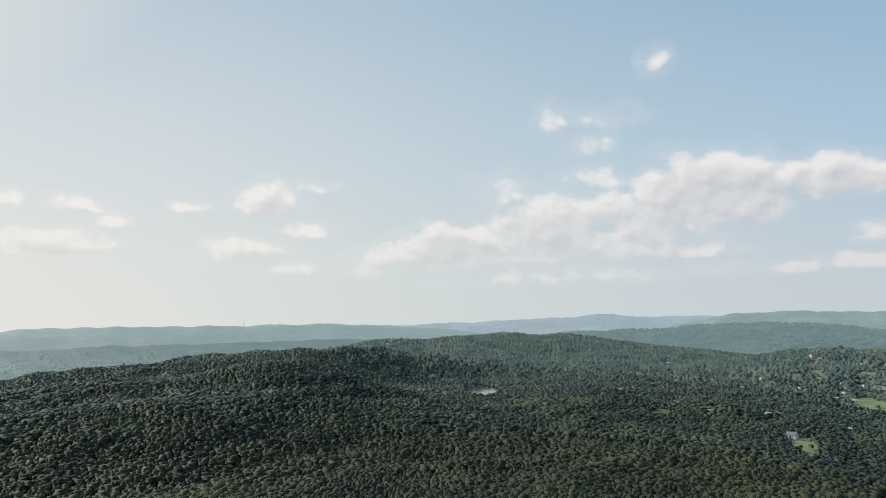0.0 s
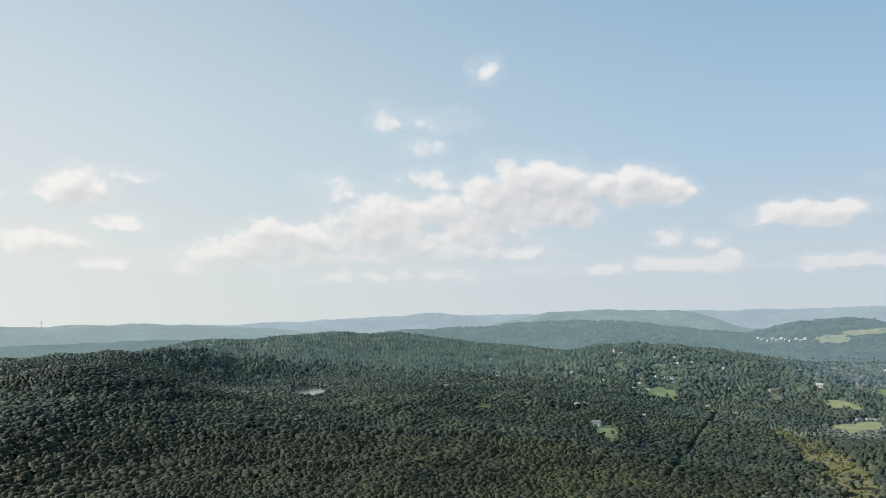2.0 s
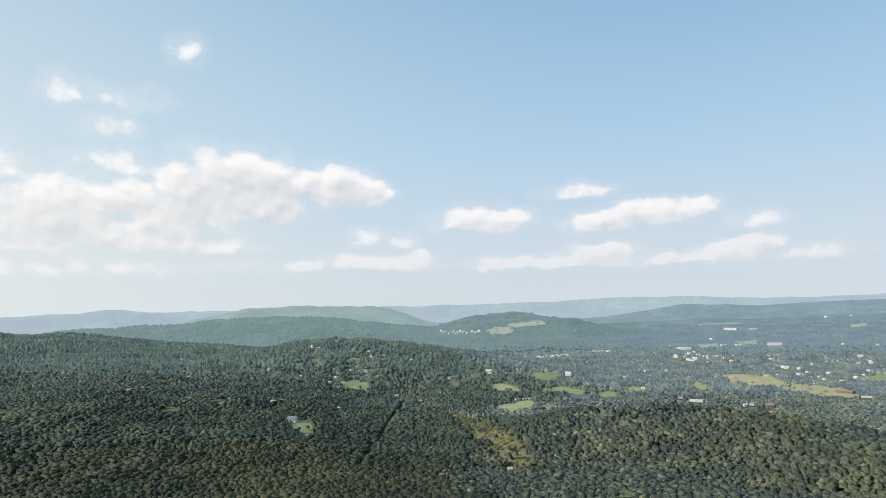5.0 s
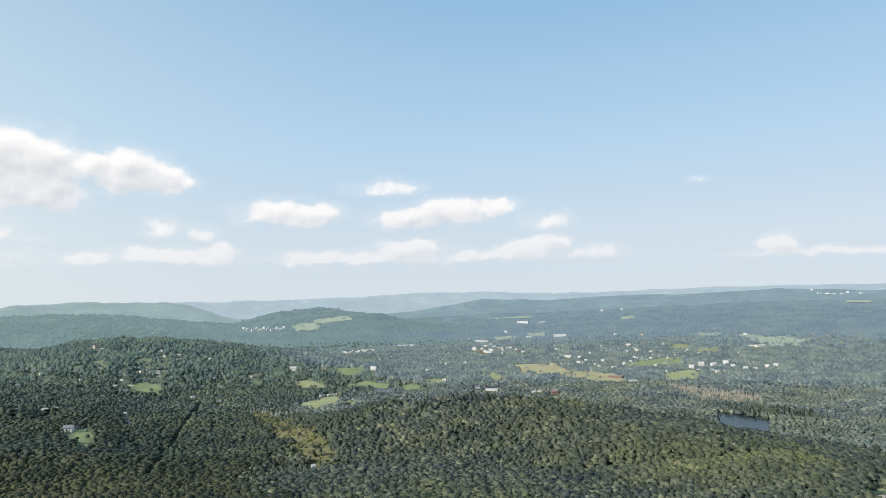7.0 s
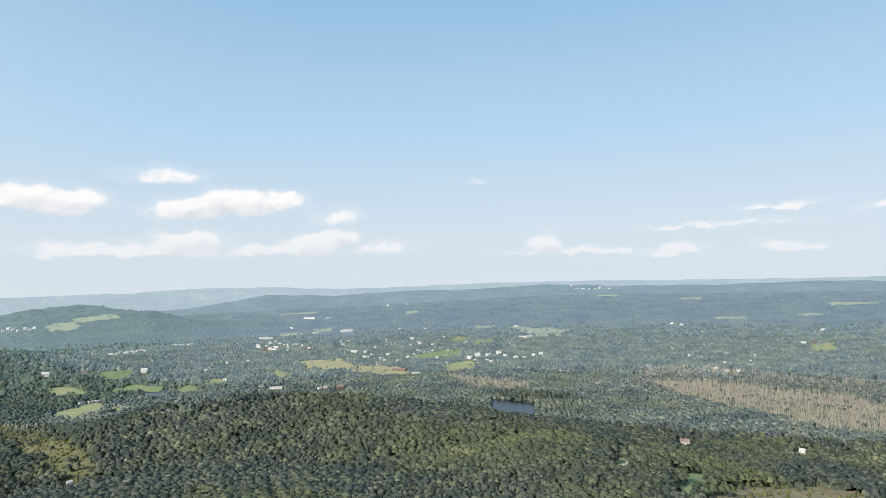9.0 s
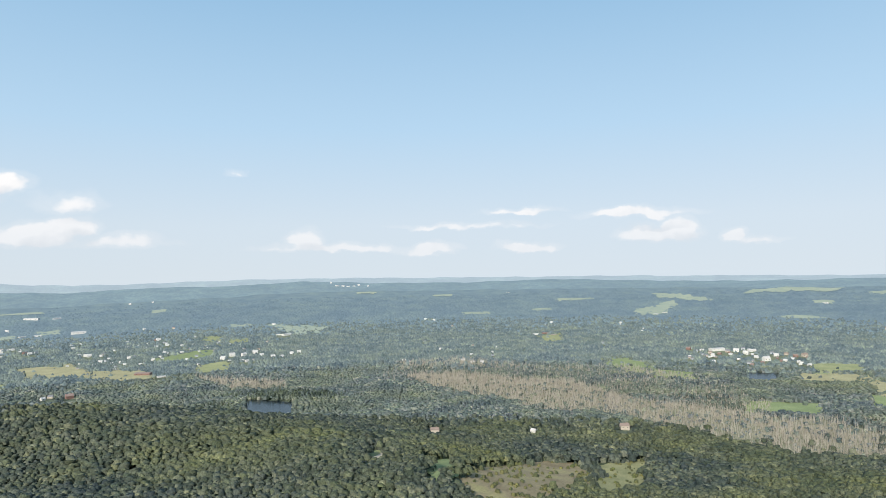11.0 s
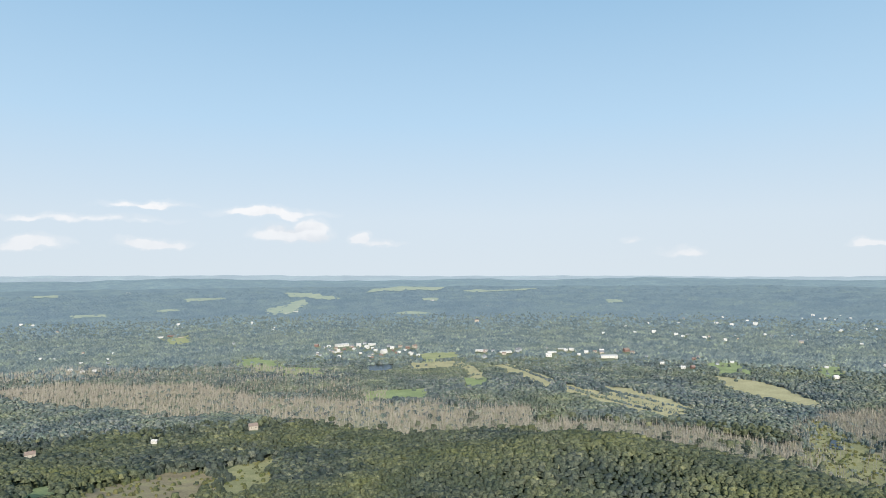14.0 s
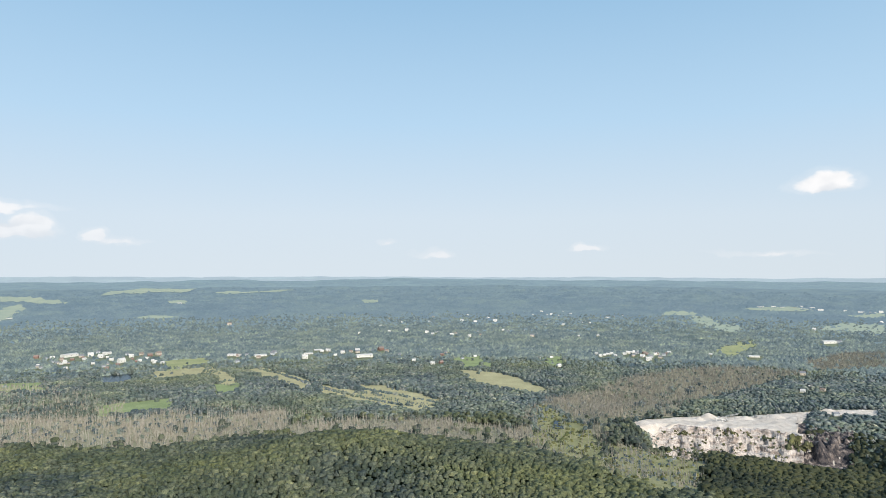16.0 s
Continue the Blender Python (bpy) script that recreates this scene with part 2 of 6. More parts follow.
HAZED_DIS = [(0.036, 0.050, 0.053), (0.042, 0.057, 0.060)]
# haze over the far hills, painted on as emission of the leaves
HAZE_GLOW_FAR, HAZE_GLOW_DISTANT, HAZE_GLOW_SUNWARD, HAZE_GLOW_RIM = (0.112, 0.164, 0.208), (0.168, 0.234, 0.292), (0.255, 0.335, 0.345), (0.37, 0.45, 0.515)
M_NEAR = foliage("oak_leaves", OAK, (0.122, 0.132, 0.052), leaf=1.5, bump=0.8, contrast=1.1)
M_MID = foliage("hazed_mixed_leaves", HAZED_MID, (0.150, 0.168, 0.104), leaf=1.8, bump=0.7, contrast=1.1)
M_NEAR_SHADED = foliage("shaded_oak_leaves", SHADED_OAK, (0.070, 0.074, 0.034), leaf=1.5, bump=0.35, contrast=0.5)
M_MID_SHADED = foliage("shaded_mixed_leaves", SHADED_MID, (0.086, 0.102, 0.066), leaf=1.8, bump=0.7, contrast=0.8)
M_HILL = foliage("hazed_hill_leaves", HAZED_HILL, (0.108, 0.130, 0.098), leaf=2.0, bump=0.6, contrast=0.7)
M_OUT_SHADED = foliage("shaded_valley_leaves", SHADED_OUT, (0.120, 0.150, 0.120), bump=0.5, leaf=2.5, contrast=0.6)
M_OUT = foliage("hazed_valley_leaves", HAZED_OUT, (0.170, 0.200, 0.175), bump=0.5, leaf=2.5, contrast=1.0)
M_FAR = foliage("hazed_far_leaves", HAZED_FAR, (0.086, 0.105, 0.090), 300.0, bump=0, leaf=8.0, glow=HAZE_GLOW_FAR, contrast=0.4)
M_FAR_SUN = foliage("hazed_sunward_far_leaves", HAZED_DIS, (0.060, 0.076, 0.066), 300.0, bump=0, leaf=8.0, glow=(0.142, 0.212, 0.216), contrast=0.4)
M_FAR_SIDE = foliage("hazed_side_far_leaves", HAZED_DIS, (0.066, 0.082, 0.074), 300.0, bump=0, leaf=8.0, glow=(0.128, 0.192, 0.206), contrast=0.4)
M_DIS = foliage("hazed_distant_leaves", HAZED_DIS, (0.090, 0.120, 0.112), bump=0, leaf=14.0, glow=HAZE_GLOW_DISTANT)
M_DIS_SUN = foliage("hazed_sunward_leaves", HAZED_DIS, (0.090, 0.120, 0.112), bump=0, leaf=14.0, glow=HAZE_GLOW_SUNWARD)
M_RIM = foliage("hazed_rim_leaves", HAZED_DIS, (0.090, 0.120, 0.112), bump=0, leaf=14.0, glow=HAZE_GLOW_RIM)
M_PINE = foliage("pine_needles", [(0.060, 0.080, 0.064), (0.078, 0.102, 0.080), (0.096, 0.122, 0.090)], (0.085, 0.10, 0.065))
M_BRUSH = foliage("ledge_leaves", [(0.07, 0.075, 0.04), (0.10, 0.10, 0.055), (0.085, 0.095, 0.05)], (0.12, 0.11, 0.06), 60.0)
M_SHRUB = foliage("shrub_leaves", [(0.085, 0.090, 0.036), (0.110, 0.112, 0.048), (0.075, 0.094, 0.036)], (0.13, 0.12, 0.06), 60.0)
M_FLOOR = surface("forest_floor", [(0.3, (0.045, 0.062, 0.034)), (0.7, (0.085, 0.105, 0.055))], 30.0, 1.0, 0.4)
# the two farther floors are lifted in colour for haze
M_FLOOR_MID = surface("hazed_undergrowth", [(0.3, (0.085, 0.108, 0.078)), (0.7, (0.135, 0.155, 0.105))], 40.0, 1.0, 0.4)
M_FLOOR_OUT = surface("hazed_valley_floor", [(0.3, (0.120, 0.150, 0.100)), (0.7, (0.200, 0.220, 0.140))], 60.0, 1.0, 0.0)
M_BARK = surface("bark", [(0.3, (0.07, 0.055, 0.04)), (0.7, (0.16, 0.13, 0.10))], 0.5, 0.95, 0.04)
M_DEAD = surface("dead_wood", [(0.3, (0.23, 0.212, 0.18)), (0.7, (0.39, 0.365, 0.315))], 9.0, 0.9)
M_TWIGS = surface("dead_twigs", [(0.3, (0.205, 0.19, 0.152)), (0.7, (0.33, 0.302, 0.245))], 45.0, 0.95, 0.0, 3.0)
def hazed_field(name, low, high):
    """Far grass of the backdrop, with the haze before it painted on as a glow."""
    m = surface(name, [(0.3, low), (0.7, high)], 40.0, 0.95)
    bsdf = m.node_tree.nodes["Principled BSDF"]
    bsdf.inputs["Emission Color"].default_value, bsdf.inputs["Emission Strength"].default_value = (*HAZE_GLOW_FAR, 1), 0.95
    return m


M_HAZED_FIELD = hazed_field("hazed_far_grass", (0.19, 0.205, 0.115), (0.26, 0.26, 0.145))
FIELD_MATERIALS = {
    "mown_field": surface("mown_grass", [(0.3, (0.185, 0.232, 0.105)), (0.7, (0.265, 0.31, 0.145))], 25.0, 0.9),
    "meadow": surface("meadow_grass", [(0.3, (0.12, 0.14, 0.055)), (0.7, (0.19, 0.20, 0.085))], 18.0, 0.95),
    "scrub_meadow": surface("scrub_grass", [(0.3, (0.13, 0.13, 0.060)), (0.7, (0.21, 0.19, 0.095))], 22.0, 0.95),
    "pasture": surface("pasture_grass", [(0.3, (0.24, 0.265, 0.125)), (0.7, (0.34, 0.345, 0.18))], 35.0, 0.95),
    "hay_field": surface("hay_grass", [(0.3, (0.30, 0.28, 0.155)), (0.7, (0.41, 0.375, 0.22))], 30.0, 0.95),
    "marsh": surface("marsh_reeds", [(0.3, (0.20, 0.16, 0.095)), (0.5, (0.27, 0.225, 0.135)), (0.72, (0.31, 0.29, 0.13))], 24.0, 0.95),
    "grass_marsh": surface("marsh_grass", [(0.3, (0.19, 0.195, 0.095)), (0.7, (0.30, 0.285, 0.145))], 18.0, 0.95),
    "cleared_slope": surface("slope_grass", [(0.3, (0.13, 0.18, 0.10)), (0.7, (0.19, 0.25, 0.11))], 30.0, 0.95),
    "swamp": surface("swamp_grass", [(0.3, (0.165, 0.18, 0.11)), (0.5, (0.235, 0.225, 0.15)), (0.7, (0.305, 0.28, 0.20))], 40.0, 0.95),
}
M_YARD = surface("yard_grass", [(0.3, (0.16, 0.18, 0.10)), (0.7, (0.30, 0.29, 0.20))], 9.0, 0.95)
M_WATER = surface("water", [(0.3, (0.010, 0.018, 0.022)), (0.7, (0.016, 0.026, 0.030))], 30.0, 0.08, 0.0)
M_WATER.node_tree.nodes["Principled BSDF"].inputs["Specular IOR Level"].default_value = 0.5
M_POND = surface("pond_water", [(0.3, (0.010, 0.016, 0.020)), (0.7, (0.018, 0.026, 0.030))], 12.0, 0.22, 0.0)
M_POND.node_tree.nodes["Principled BSDF"].inputs["Specular IOR Level"].default_value = 0.14
M_GRAVEL = surface("quarry_gravel", [(0.3, (0.44, 0.385, 0.335)), (0.7, (0.62, 0.56, 0.50))], 9.0, 0.95, 0.3)


def strata(name, stops, stretch, fine, bump):
    """Broken rock: tones in beds or cracks (stretch: metres along x, y and z), with a rough grain."""
    m, tree, bsdf = material(name)
    geo = node(tree, "ShaderNodeNewGeometry")
    squeezed = node(tree, "ShaderNodeVectorMath", [(0, geo.outputs["Position"]), (1, tuple(1 / v for v in stretch))], operation="MULTIPLY")
    beds = node(tree, "ShaderNodeTexNoise", [("Vector", squeezed.outputs[0]), ("Scale", 1.0), ("Detail", 5.0), ("Roughness", 0.62), ("Distortion", 0.4)])
    grain = noise_of(tree, fine, 4.0, 0.65)
    colour = blend(tree, 0.6, ramp(tree, beds.outputs["Fac"], stops), ramp(tree, grain, [(0.32, (0.5, 0.5, 0.52)), (0.66, (1.3, 1.28, 1.25))]), "MULTIPLY")
    tree.links.new(colour, bsdf.inputs["Base Color"])
    bsdf.inputs["Roughness"].default_value, bsdf.inputs["Specular IOR Level"].default_value = 0.95, 0.2
    b = node(tree, "ShaderNodeBump", [("Height", grain), ("Strength", 0.8), ("Distance", bump)])
    tree.links.new(b.outputs[0], bsdf.inputs["Normal"])
    return m


M_ROCK = strata("quarry_rock", [(0.34, (0.20, 0.17, 0.15)), (0.44, (0.36, 0.305, 0.27)), (0.54, (0.47, 0.425, 0.395)), (0.72, (0.58, 0.54, 0.51))], (15, 15, 4.5), 1.6, 0.7)
# cliff rock, with navy shade and pale lit facets painted into its tones
M_CLIFF = strata("cliff_rock", [(0.38, (0.032, 0.032, 0.040)), (0.47, (0.080, 0.072, 0.074)), (0.55, (0.16, 0.132, 0.122)), (0.64, (0.30, 0.268, 0.25)), (0.74, (0.48, 0.455, 0.43))], (6, 6, 8), 1.4, 1.2)
M_ROAD = surface("asphalt", [(0.3, (0.10, 0.10, 0.10)), (0.7, (0.16, 0.155, 0.15))], 12.0, 0.9)
M_SAND = surface("sandy_track", [(0.3, (0.36, 0.31, 0.23)), (0.7, (0.50, 0.45, 0.36))], 8.0, 0.95)
WALL = {"w": plain("white_siding", (0.60, 0.59, 0.56)), "g": plain("grey_siding", (0.42, 0.44, 0.46)),
        "t": plain("tan_siding", (0.45, 0.40, 0.34)), "r": plain("red_brick", (0.22, 0.135, 0.115))}
ROOF = {"w": plain("pale_roof", (0.54, 0.53, 0.52)), "g": plain("slate_roof", (0.20, 0.21, 0.23)),
        "t": plain("brown_roof", (0.25, 0.195, 0.165)), "r": plain("rust_roof", (0.28, 0.205, 0.18))}
M_PANE = plain("window_glass", (0.05, 0.06, 0.07), 0.1)
M_DOOR = plain("door_paint", (0.14, 0.10, 0.08), 0.5)
M_STEEL = plain("galvanised_steel", (0.45, 0.45, 0.45), 0.5, 0.7)

# ---------------------------------------------------------------- lie of the land
RIDGES = []
FLATS = []


def polar(bearing, distance):
    a = radians(bearing)
    return distance * math.sin(a), distance * math.cos(a)


def ridge(width, *crest):
    """A ridge with slopes of that half width along a crest line of (bearing, distance, height)."""
    pts = np.array([(*polar(b, d), h) for b, d, h in crest])
    run = np.concatenate(([0], np.cumsum(np.hypot(*np.diff(pts[:, :2], axis=0).T))))
    s = np.linspace(0, run[-1], max(2, int(run[-1] / (width * 0.35))))
    RIDGES.append((width, np.interp(s, run, pts[:, 0]), np.interp(s, run, pts[:, 1]), np.interp(s, run, pts[:, 2])))


# far ridges, from the sunward side round
ridge(420, (-60, 4150, 178), (-33.2, 4150, 180), (-31.7, 4150, 173), (-30.1, 4150, 190), (-27.5, 4150, 193), (-23.6, 4150, 179), (-22, 4150, 188), (-15.1, 4150, 174), (-13.4, 4150, 184), (-10.8, 4150, 186), (-8.3, 4150, 174), (-6.9, 4150, 178), (-4.5, 4150, 153), (-2.8, 4150, 153), (-0.2, 4150, 128), (2.4, 4150, 106), (6, 4150, 80))
ridge(200, (-60, 4780, 150), (-4, 4780, 152), (6.9, 4780, 174), (8.6, 4780, 176), (11.2, 4780, 184), (13, 4780, 199), (13.9, 4780, 200), (14.8, 4780, 182), (16.2, 4780, 175), (18.5, 4780, 169), (37.9, 4780, 162), (43.2, 4780, 163), (48.8, 4780, 164), (51.7, 4780, 177), (55.5, 4780, 184), (60.3, 4780, 176), (62.2, 4780, 160), (67.8, 4780, 151), (77.1, 4780, 167), (84.9, 4780, 167), (89.1, 4780, 160), (94.6, 4780, 155), (108.7, 4780, 146), (127.2, 4780, 131), (134.2, 4780, 131), (150.3, 4780, 121), (159.6, 4780, 128), (168.2, 4780, 120), (171.7, 4780, 115), (174, 4780, 127), (178.1, 4780, 126), (200, 4780, 190))
ridge(300, (20, 4100, 110), (20.4, 4100, 176), (23.2, 4100, 183), (27.1, 4100, 185), (30.9, 4100, 183), (34.2, 4100, 173), (35.8, 4100, 149), (36.8, 4100, 114), (37.7, 4100, 65), (39.7, 4100, 30))
ridge(380, (12.1, 3250, 120), (13.9, 3250, 121), (16.6, 3250, 116), (18.5, 3250, 120), (20.4, 3250, 132), (23.2, 3250, 141), (25.1, 3250, 151), (27.5, 3250, 141), (29.9, 3250, 126), (34, 3250, 105), (36.5, 3250, 60))
ridge(170, (27, 2750, 103), (29.4, 2750, 118), (30.8, 2750, 118), (31.8, 2750, 103), (32.9, 2750, 74))
ridge(200, (42.3, 3700, 107), (43.7, 3700, 122), (45.1, 3700, 134), (46, 3700, 135), (46.9, 3700, 118), (48.1, 3700, 85))
ridge(210, (43.2, 3050, 87), (45.5, 3050, 97), (47.8, 3050, 105), (49.7, 3050, 107), (51.2, 3050, 92), (52.6, 3050, 67), (53.8, 3050, 34))
ridge(330, (55.7, 4150, 74), (57.2, 4150, 123), (58.9, 4150, 141), (60.3, 4150, 138), (62.2, 4150, 124), (65.9, 4150, 110), (68.3, 4150, 136), (70.5, 4150, 138), (74.9, 4150, 133), (77.1, 4150, 139), (79.9, 4150, 141), (81.1, 4150, 154), (82.3, 4150, 155), (84.5, 4150, 148), (86.3, 4150, 135), (92.7, 4200, 128), (97, 4200, 126), (99.4, 4200, 133), (104.1, 4200, 138), (108.7, 4200, 126), (113.1, 4200, 114))
ridge(330, (113.1, 4200, 114), (117.2, 4200, 106), (120, 4200, 104), (122.5, 4200, 112), (126.8, 4200, 128), (131.9, 4200, 102), (134.2, 4200, 112), (138.6, 4200, 121), (142.8, 4200, 131), (145.5, 4100, 117), (148.9, 4100, 121), (153.2, 4100, 111), (157.4, 4100, 105), (164, 4100, 107), (168.2, 4100, 100), (171.4, 4100, 90), (173.6, 4100, 74), (175.8, 4100, 62), (190, 3900, 60))
# the wooded hills ahead, the lake basin, the round hill, the near humps and the slope under the camera
ridge(360, (-4, 2150, 124), (-1.7, 2150, 137), (0.7, 2150, 135), (5.5, 2150, 138), (7.9, 2150, 143), (10.2, 2150, 143), (12.5, 2150, 132), (14, 2150, 110), (15.5, 2120, 86))
ridge(300, (-6, 1850, 92), (2, 1850, 84), (9, 1850, 88))
ridge(190, (-60, 1300, 100), (-33.1, 1300, 109), (-29.6, 1300, 118), (-27.5, 1300, 126), (-24, 1300, 126), (-21.2, 1300, 128), (-18, 1300, 128))
ridge(210, (-19.5, 1480, 127), (-16.9, 1480, 136), (-14.3, 1480, 137), (-10.6, 1480, 135), (-6.9, 1480, 136), (-4.1, 1480, 139), (-1, 1500, 120))
ridge(190, (-60, 1060, 100), (-30, 1060, 112), (-18, 1060, 122), (-13, 1060, 124))
ridge(150, (-14, 1060, 120), (-10, 1060, 118), (-7.5, 1050, 106), (-5.8, 1040, 88))
ridge(150, (-60, 860, 94), (-34, 860, 98), (-24, 860, 104), (-14, 870, 106), (-10, 890, 98), (-7, 900, 78))
ridge(220, (18, 1750, 58), (23, 1750, 84), (28, 1750, 107), (31.7, 1750, 105), (34.1, 1750, 104), (35.5, 1750, 98), (37.4, 1750, 85), (39.6, 1750, 67), (41.9, 1750, 52))
ridge(165, (46, 820, 14), (49.5, 870, 41), (52, 885, 57), (55.5, 890, 66), (60, 880, 58), (66, 830, 49), (72, 760, 46), (78, 670, 49), (84, 580, 47), (88, 510, 45))
ridge(115, (126, 620, 14), (130, 615, 34), (134, 610, 44), (137, 610, 46), (141, 605, 36), (146, 585, 30), (153, 555, 27), (160, 535, 25), (166, 520, 24), (172, 510, 23), (185, 510, 23))
ridge(300, (-70, 300, 62), (-30, 420, 60), (0, 420, 52), (35, 420, 48), (60, 400, 46), (80, 320, 40), (100, 220, 20), (130, 240, 36), (160, 260, 36), (200, 300, 30), (260, 300, 40))


def smooth(a, b, v):
    s = np.clip((v - a) / (b - a), 0, 1)
    return s * s * (3 - 2 * s)


def ripple(x, y):
    """Small uneven rises and dips of the ground, within about one of zero to one side or the other."""
    return (np.sin(x * 0.017 + 1.3 * np.sin(y * 0.011)) + np.sin(y * 0.021 + 1.7 * np.sin(x * 0.009 + 2)) + 0.6 * np.sin((x + y) * 0.03)) / 2.6


def ground_height(x, y):
    x, y = np.asarray(x, float), np.asarray(y, float)
    r = np.hypot(x, y)
    bearing = np.degrees(np.arctan2(x, y))
    high = np.where(bearing < -90, 1.0, 0.45 + 0.55 * smooth(58, 88, bearing))
    base = 112 * smooth(1750, 4700, r) * high
    # the upland round the lake, falling away to the valley on one side and behind the near hill on the other
    upland = (1 - smooth(10, 43, bearing)) * (1 - smooth(1500, 2100, r) * (1 - smooth(-14, -4, bearing)))
    base = np.maximum(base, np.where(bearing < -90, 0.0, (52 + 14 * smooth(600, 1250, r)) * upland * (1 - smooth(2300, 3000, r))))
    total = np.zeros_like(r)
    for width, cx, cy, ch in RIDGES:
        near = np.full_like(r, 1e9)
        weight, height = np.full_like(r, 1e-12), np.zeros_like(r)
        for px, py, h in zip(cx, cy, ch):
            d2 = (x - px) ** 2 + (y - py) ** 2
            near = np.minimum(near, d2)
            w = np.exp(-np.minimum(d2 / (0.5 * width) ** 2, 25))
            weight, height = weight + w, height + w * h
        total += np.maximum((height / weight - base) * np.exp(-near / width ** 2), 0) ** 4
    z = base + total ** 0.25
    z = z + ripple(x, y) * (1.2 + 3.5 * smooth(1500, 3500, r) + 2.6 * smooth(450, 700, r) * (1 - smooth(20, 50, bearing)))
    z = z + 2.6 * np.sin(x * 0.047 + 2.2 * np.sin(y * 0.023 + 0.7)) * np.sin(y * 0.041 + 1.8 * np.sin(x * 0.019)) * smooth(430, 560, r) * (1 - smooth(1600, 2000, r)) * (1 - smooth(10, 48, bearing))
    for fx, fy, radius, level, reach in FLATS:
        z = level + (z - level) * smooth(radius, radius * reach, np.hypot(x - fx, y - fy))
    return z


# level ground: the lake, the ponds, the quarry's pit and its bench
FLATS += [(*polar(2.9, 1275), 115, 67.4, 3.0), (*polar(2.6, 1130), 60, 65.5, 2.5), (*polar(79.3, 1045), 75, 5.4, 1.8), (*polar(50.6, 1410), 50, 0.9, 1.8), (*polar(154.5, 876), 24, 0.1, 2.0)]
FLATS += [(*polar(b, d), 40, 11.5, 3.0) for b, d in ((161.5, 872), (164, 905), (166.5, 930), (169, 955), (171.5, 980), (174, 1008), (176.5, 1030))]
FLATS += [(*polar(b, 796), 36, -17.0, 1.8) for b in (164.8, 167, 169.2, 171.4, 173.6, 175.6)]
# end of the lie of the land
# ---------------------------------------------------------------- builders
VIEW = (-36.0, 181.0)
MASKS, SPOTS = [], []


def mesh_object(name, co, faces, mat, parent=None, smooth_faces=True, label="", category="", group="", kind=""):
    """One mesh object from coordinates and faces of one size (arrays)."""
    co, faces = np.asarray(co, np.float32), np.asarray(faces, np.int32)
    me = bpy.data.meshes.new(name)
    n, k = len(faces), faces.shape[1]
    me.vertices.add(len(co))
    me.vertices.foreach_set("co", co.ravel())
    me.loops.add(n * k)
    me.loops.foreach_set("vertex_index", faces.ravel())
    me.polygons.add(n)
    me.polygons.foreach_set("loop_start", np.arange(0, n * k, k, dtype=np.int32))
    me.polygons.foreach_set("use_smooth", np.full(n, smooth_faces))
    me.materials.append(mat)
    me.update(calc_edges=True)
    ob = new(name, me)
    ob.parent = parent
    return tagged(ob, label, category, group, kind)


def part(name, bm, mat, parent, label=""):
    me = bpy.data.meshes.new(name)
    bmesh.ops.recalc_face_normals(bm, faces=bm.faces)
    bm.to_mesh(me)
    bm.free()
    me.materials.append(mat)
    ob = new(name, me)
    ob.parent = parent
    return tagged(ob, label)


def box(bm, x0, x1, y0, y1, z0, z1):
    v = [bm.verts.new(p) for p in ((x0, y0, z0), (x1, y0, z0), (x1, y1, z0), (x0, y1, z0), (x0, y0, z1), (x1, y0, z1), (x1, y1, z1), (x0, y1, z1))]
    for f in ((3, 2, 1, 0), (4, 5, 6, 7), (0, 1, 5, 4), (1, 2, 6, 5), (2, 3, 7, 6), (3, 0, 4, 7)):
        bm.faces.new([v[i] for i in f])


def inside(poly, x, y):
    hit = np.zeros(np.shape(x), bool)
    for (ax, ay), (bx, by) in zip(poly, poly[1:] + poly[:1]):
        cross = (ay > y) != (by > y)
        hit ^= cross & (x < (bx - ax) * (y - ay) / (by - ay + 1e-12) + ax)
    return hit


def sheet(poly, lift, level=None, step=14.0):
    """A sheet over the ground inside a plan outline: rings that close in on its middle."""
    line = []
    for (ax, ay), (bx, by) in zip(poly, poly[1:] + poly[:1]):
        n = max(2, int(math.hypot(bx - ax, by - ay) / step))
        line += [(ax + (bx - ax) * i / n, ay + (by - ay) * i / n) for i in range(n)]
    line = np.array(line)
    if level is None:
        side = np.roll(line, -1, 0) - np.roll(line, 1, 0)
        side /= np.hypot(*side.T)[:, None] + 1e-9
        line = line + np.stack([side[:, 1], -side[:, 0]], 1) * (np.random.rand(len(line), 1) - 0.5) * step * 0.55
    mid = np.array(poly).mean(0)
    rings = 8
    co = np.concatenate([mid + (line - mid) * (1 - k / rings) for k in range(rings)] + [mid[None]])
    n = len(line)
    faces = []
    for k in range(rings - 1):
        i = np.arange(n)
        j = (i + 1) % n
        faces += [np.stack([k * n + i, k * n + j, (k + 1) * n + j], 1), np.stack([k * n + i, (k + 1) * n + j, (k + 1) * n + i], 1)]
    i = np.arange(n)
    faces.append(np.stack([(rings - 1) * n + i, (rings - 1) * n + (i + 1) % n, np.full(n, rings * n)], 1))
    z = ground_height(co[:, 0], co[:, 1]) + lift if level is None else np.full(len(co), level)
    faces = np.concatenate(faces)
    a, b, c = co[faces[:, 0]], co[faces[:, 1]], co[faces[:, 2]]
    turn = (b[:, 0] - a[:, 0]) * (c[:, 1] - a[:, 1]) - (b[:, 1] - a[:, 1]) * (c[:, 0] - a[:, 0])
    faces[turn < 0] = faces[turn < 0][:, ::-1]
    return np.column_stack([co, z]), faces


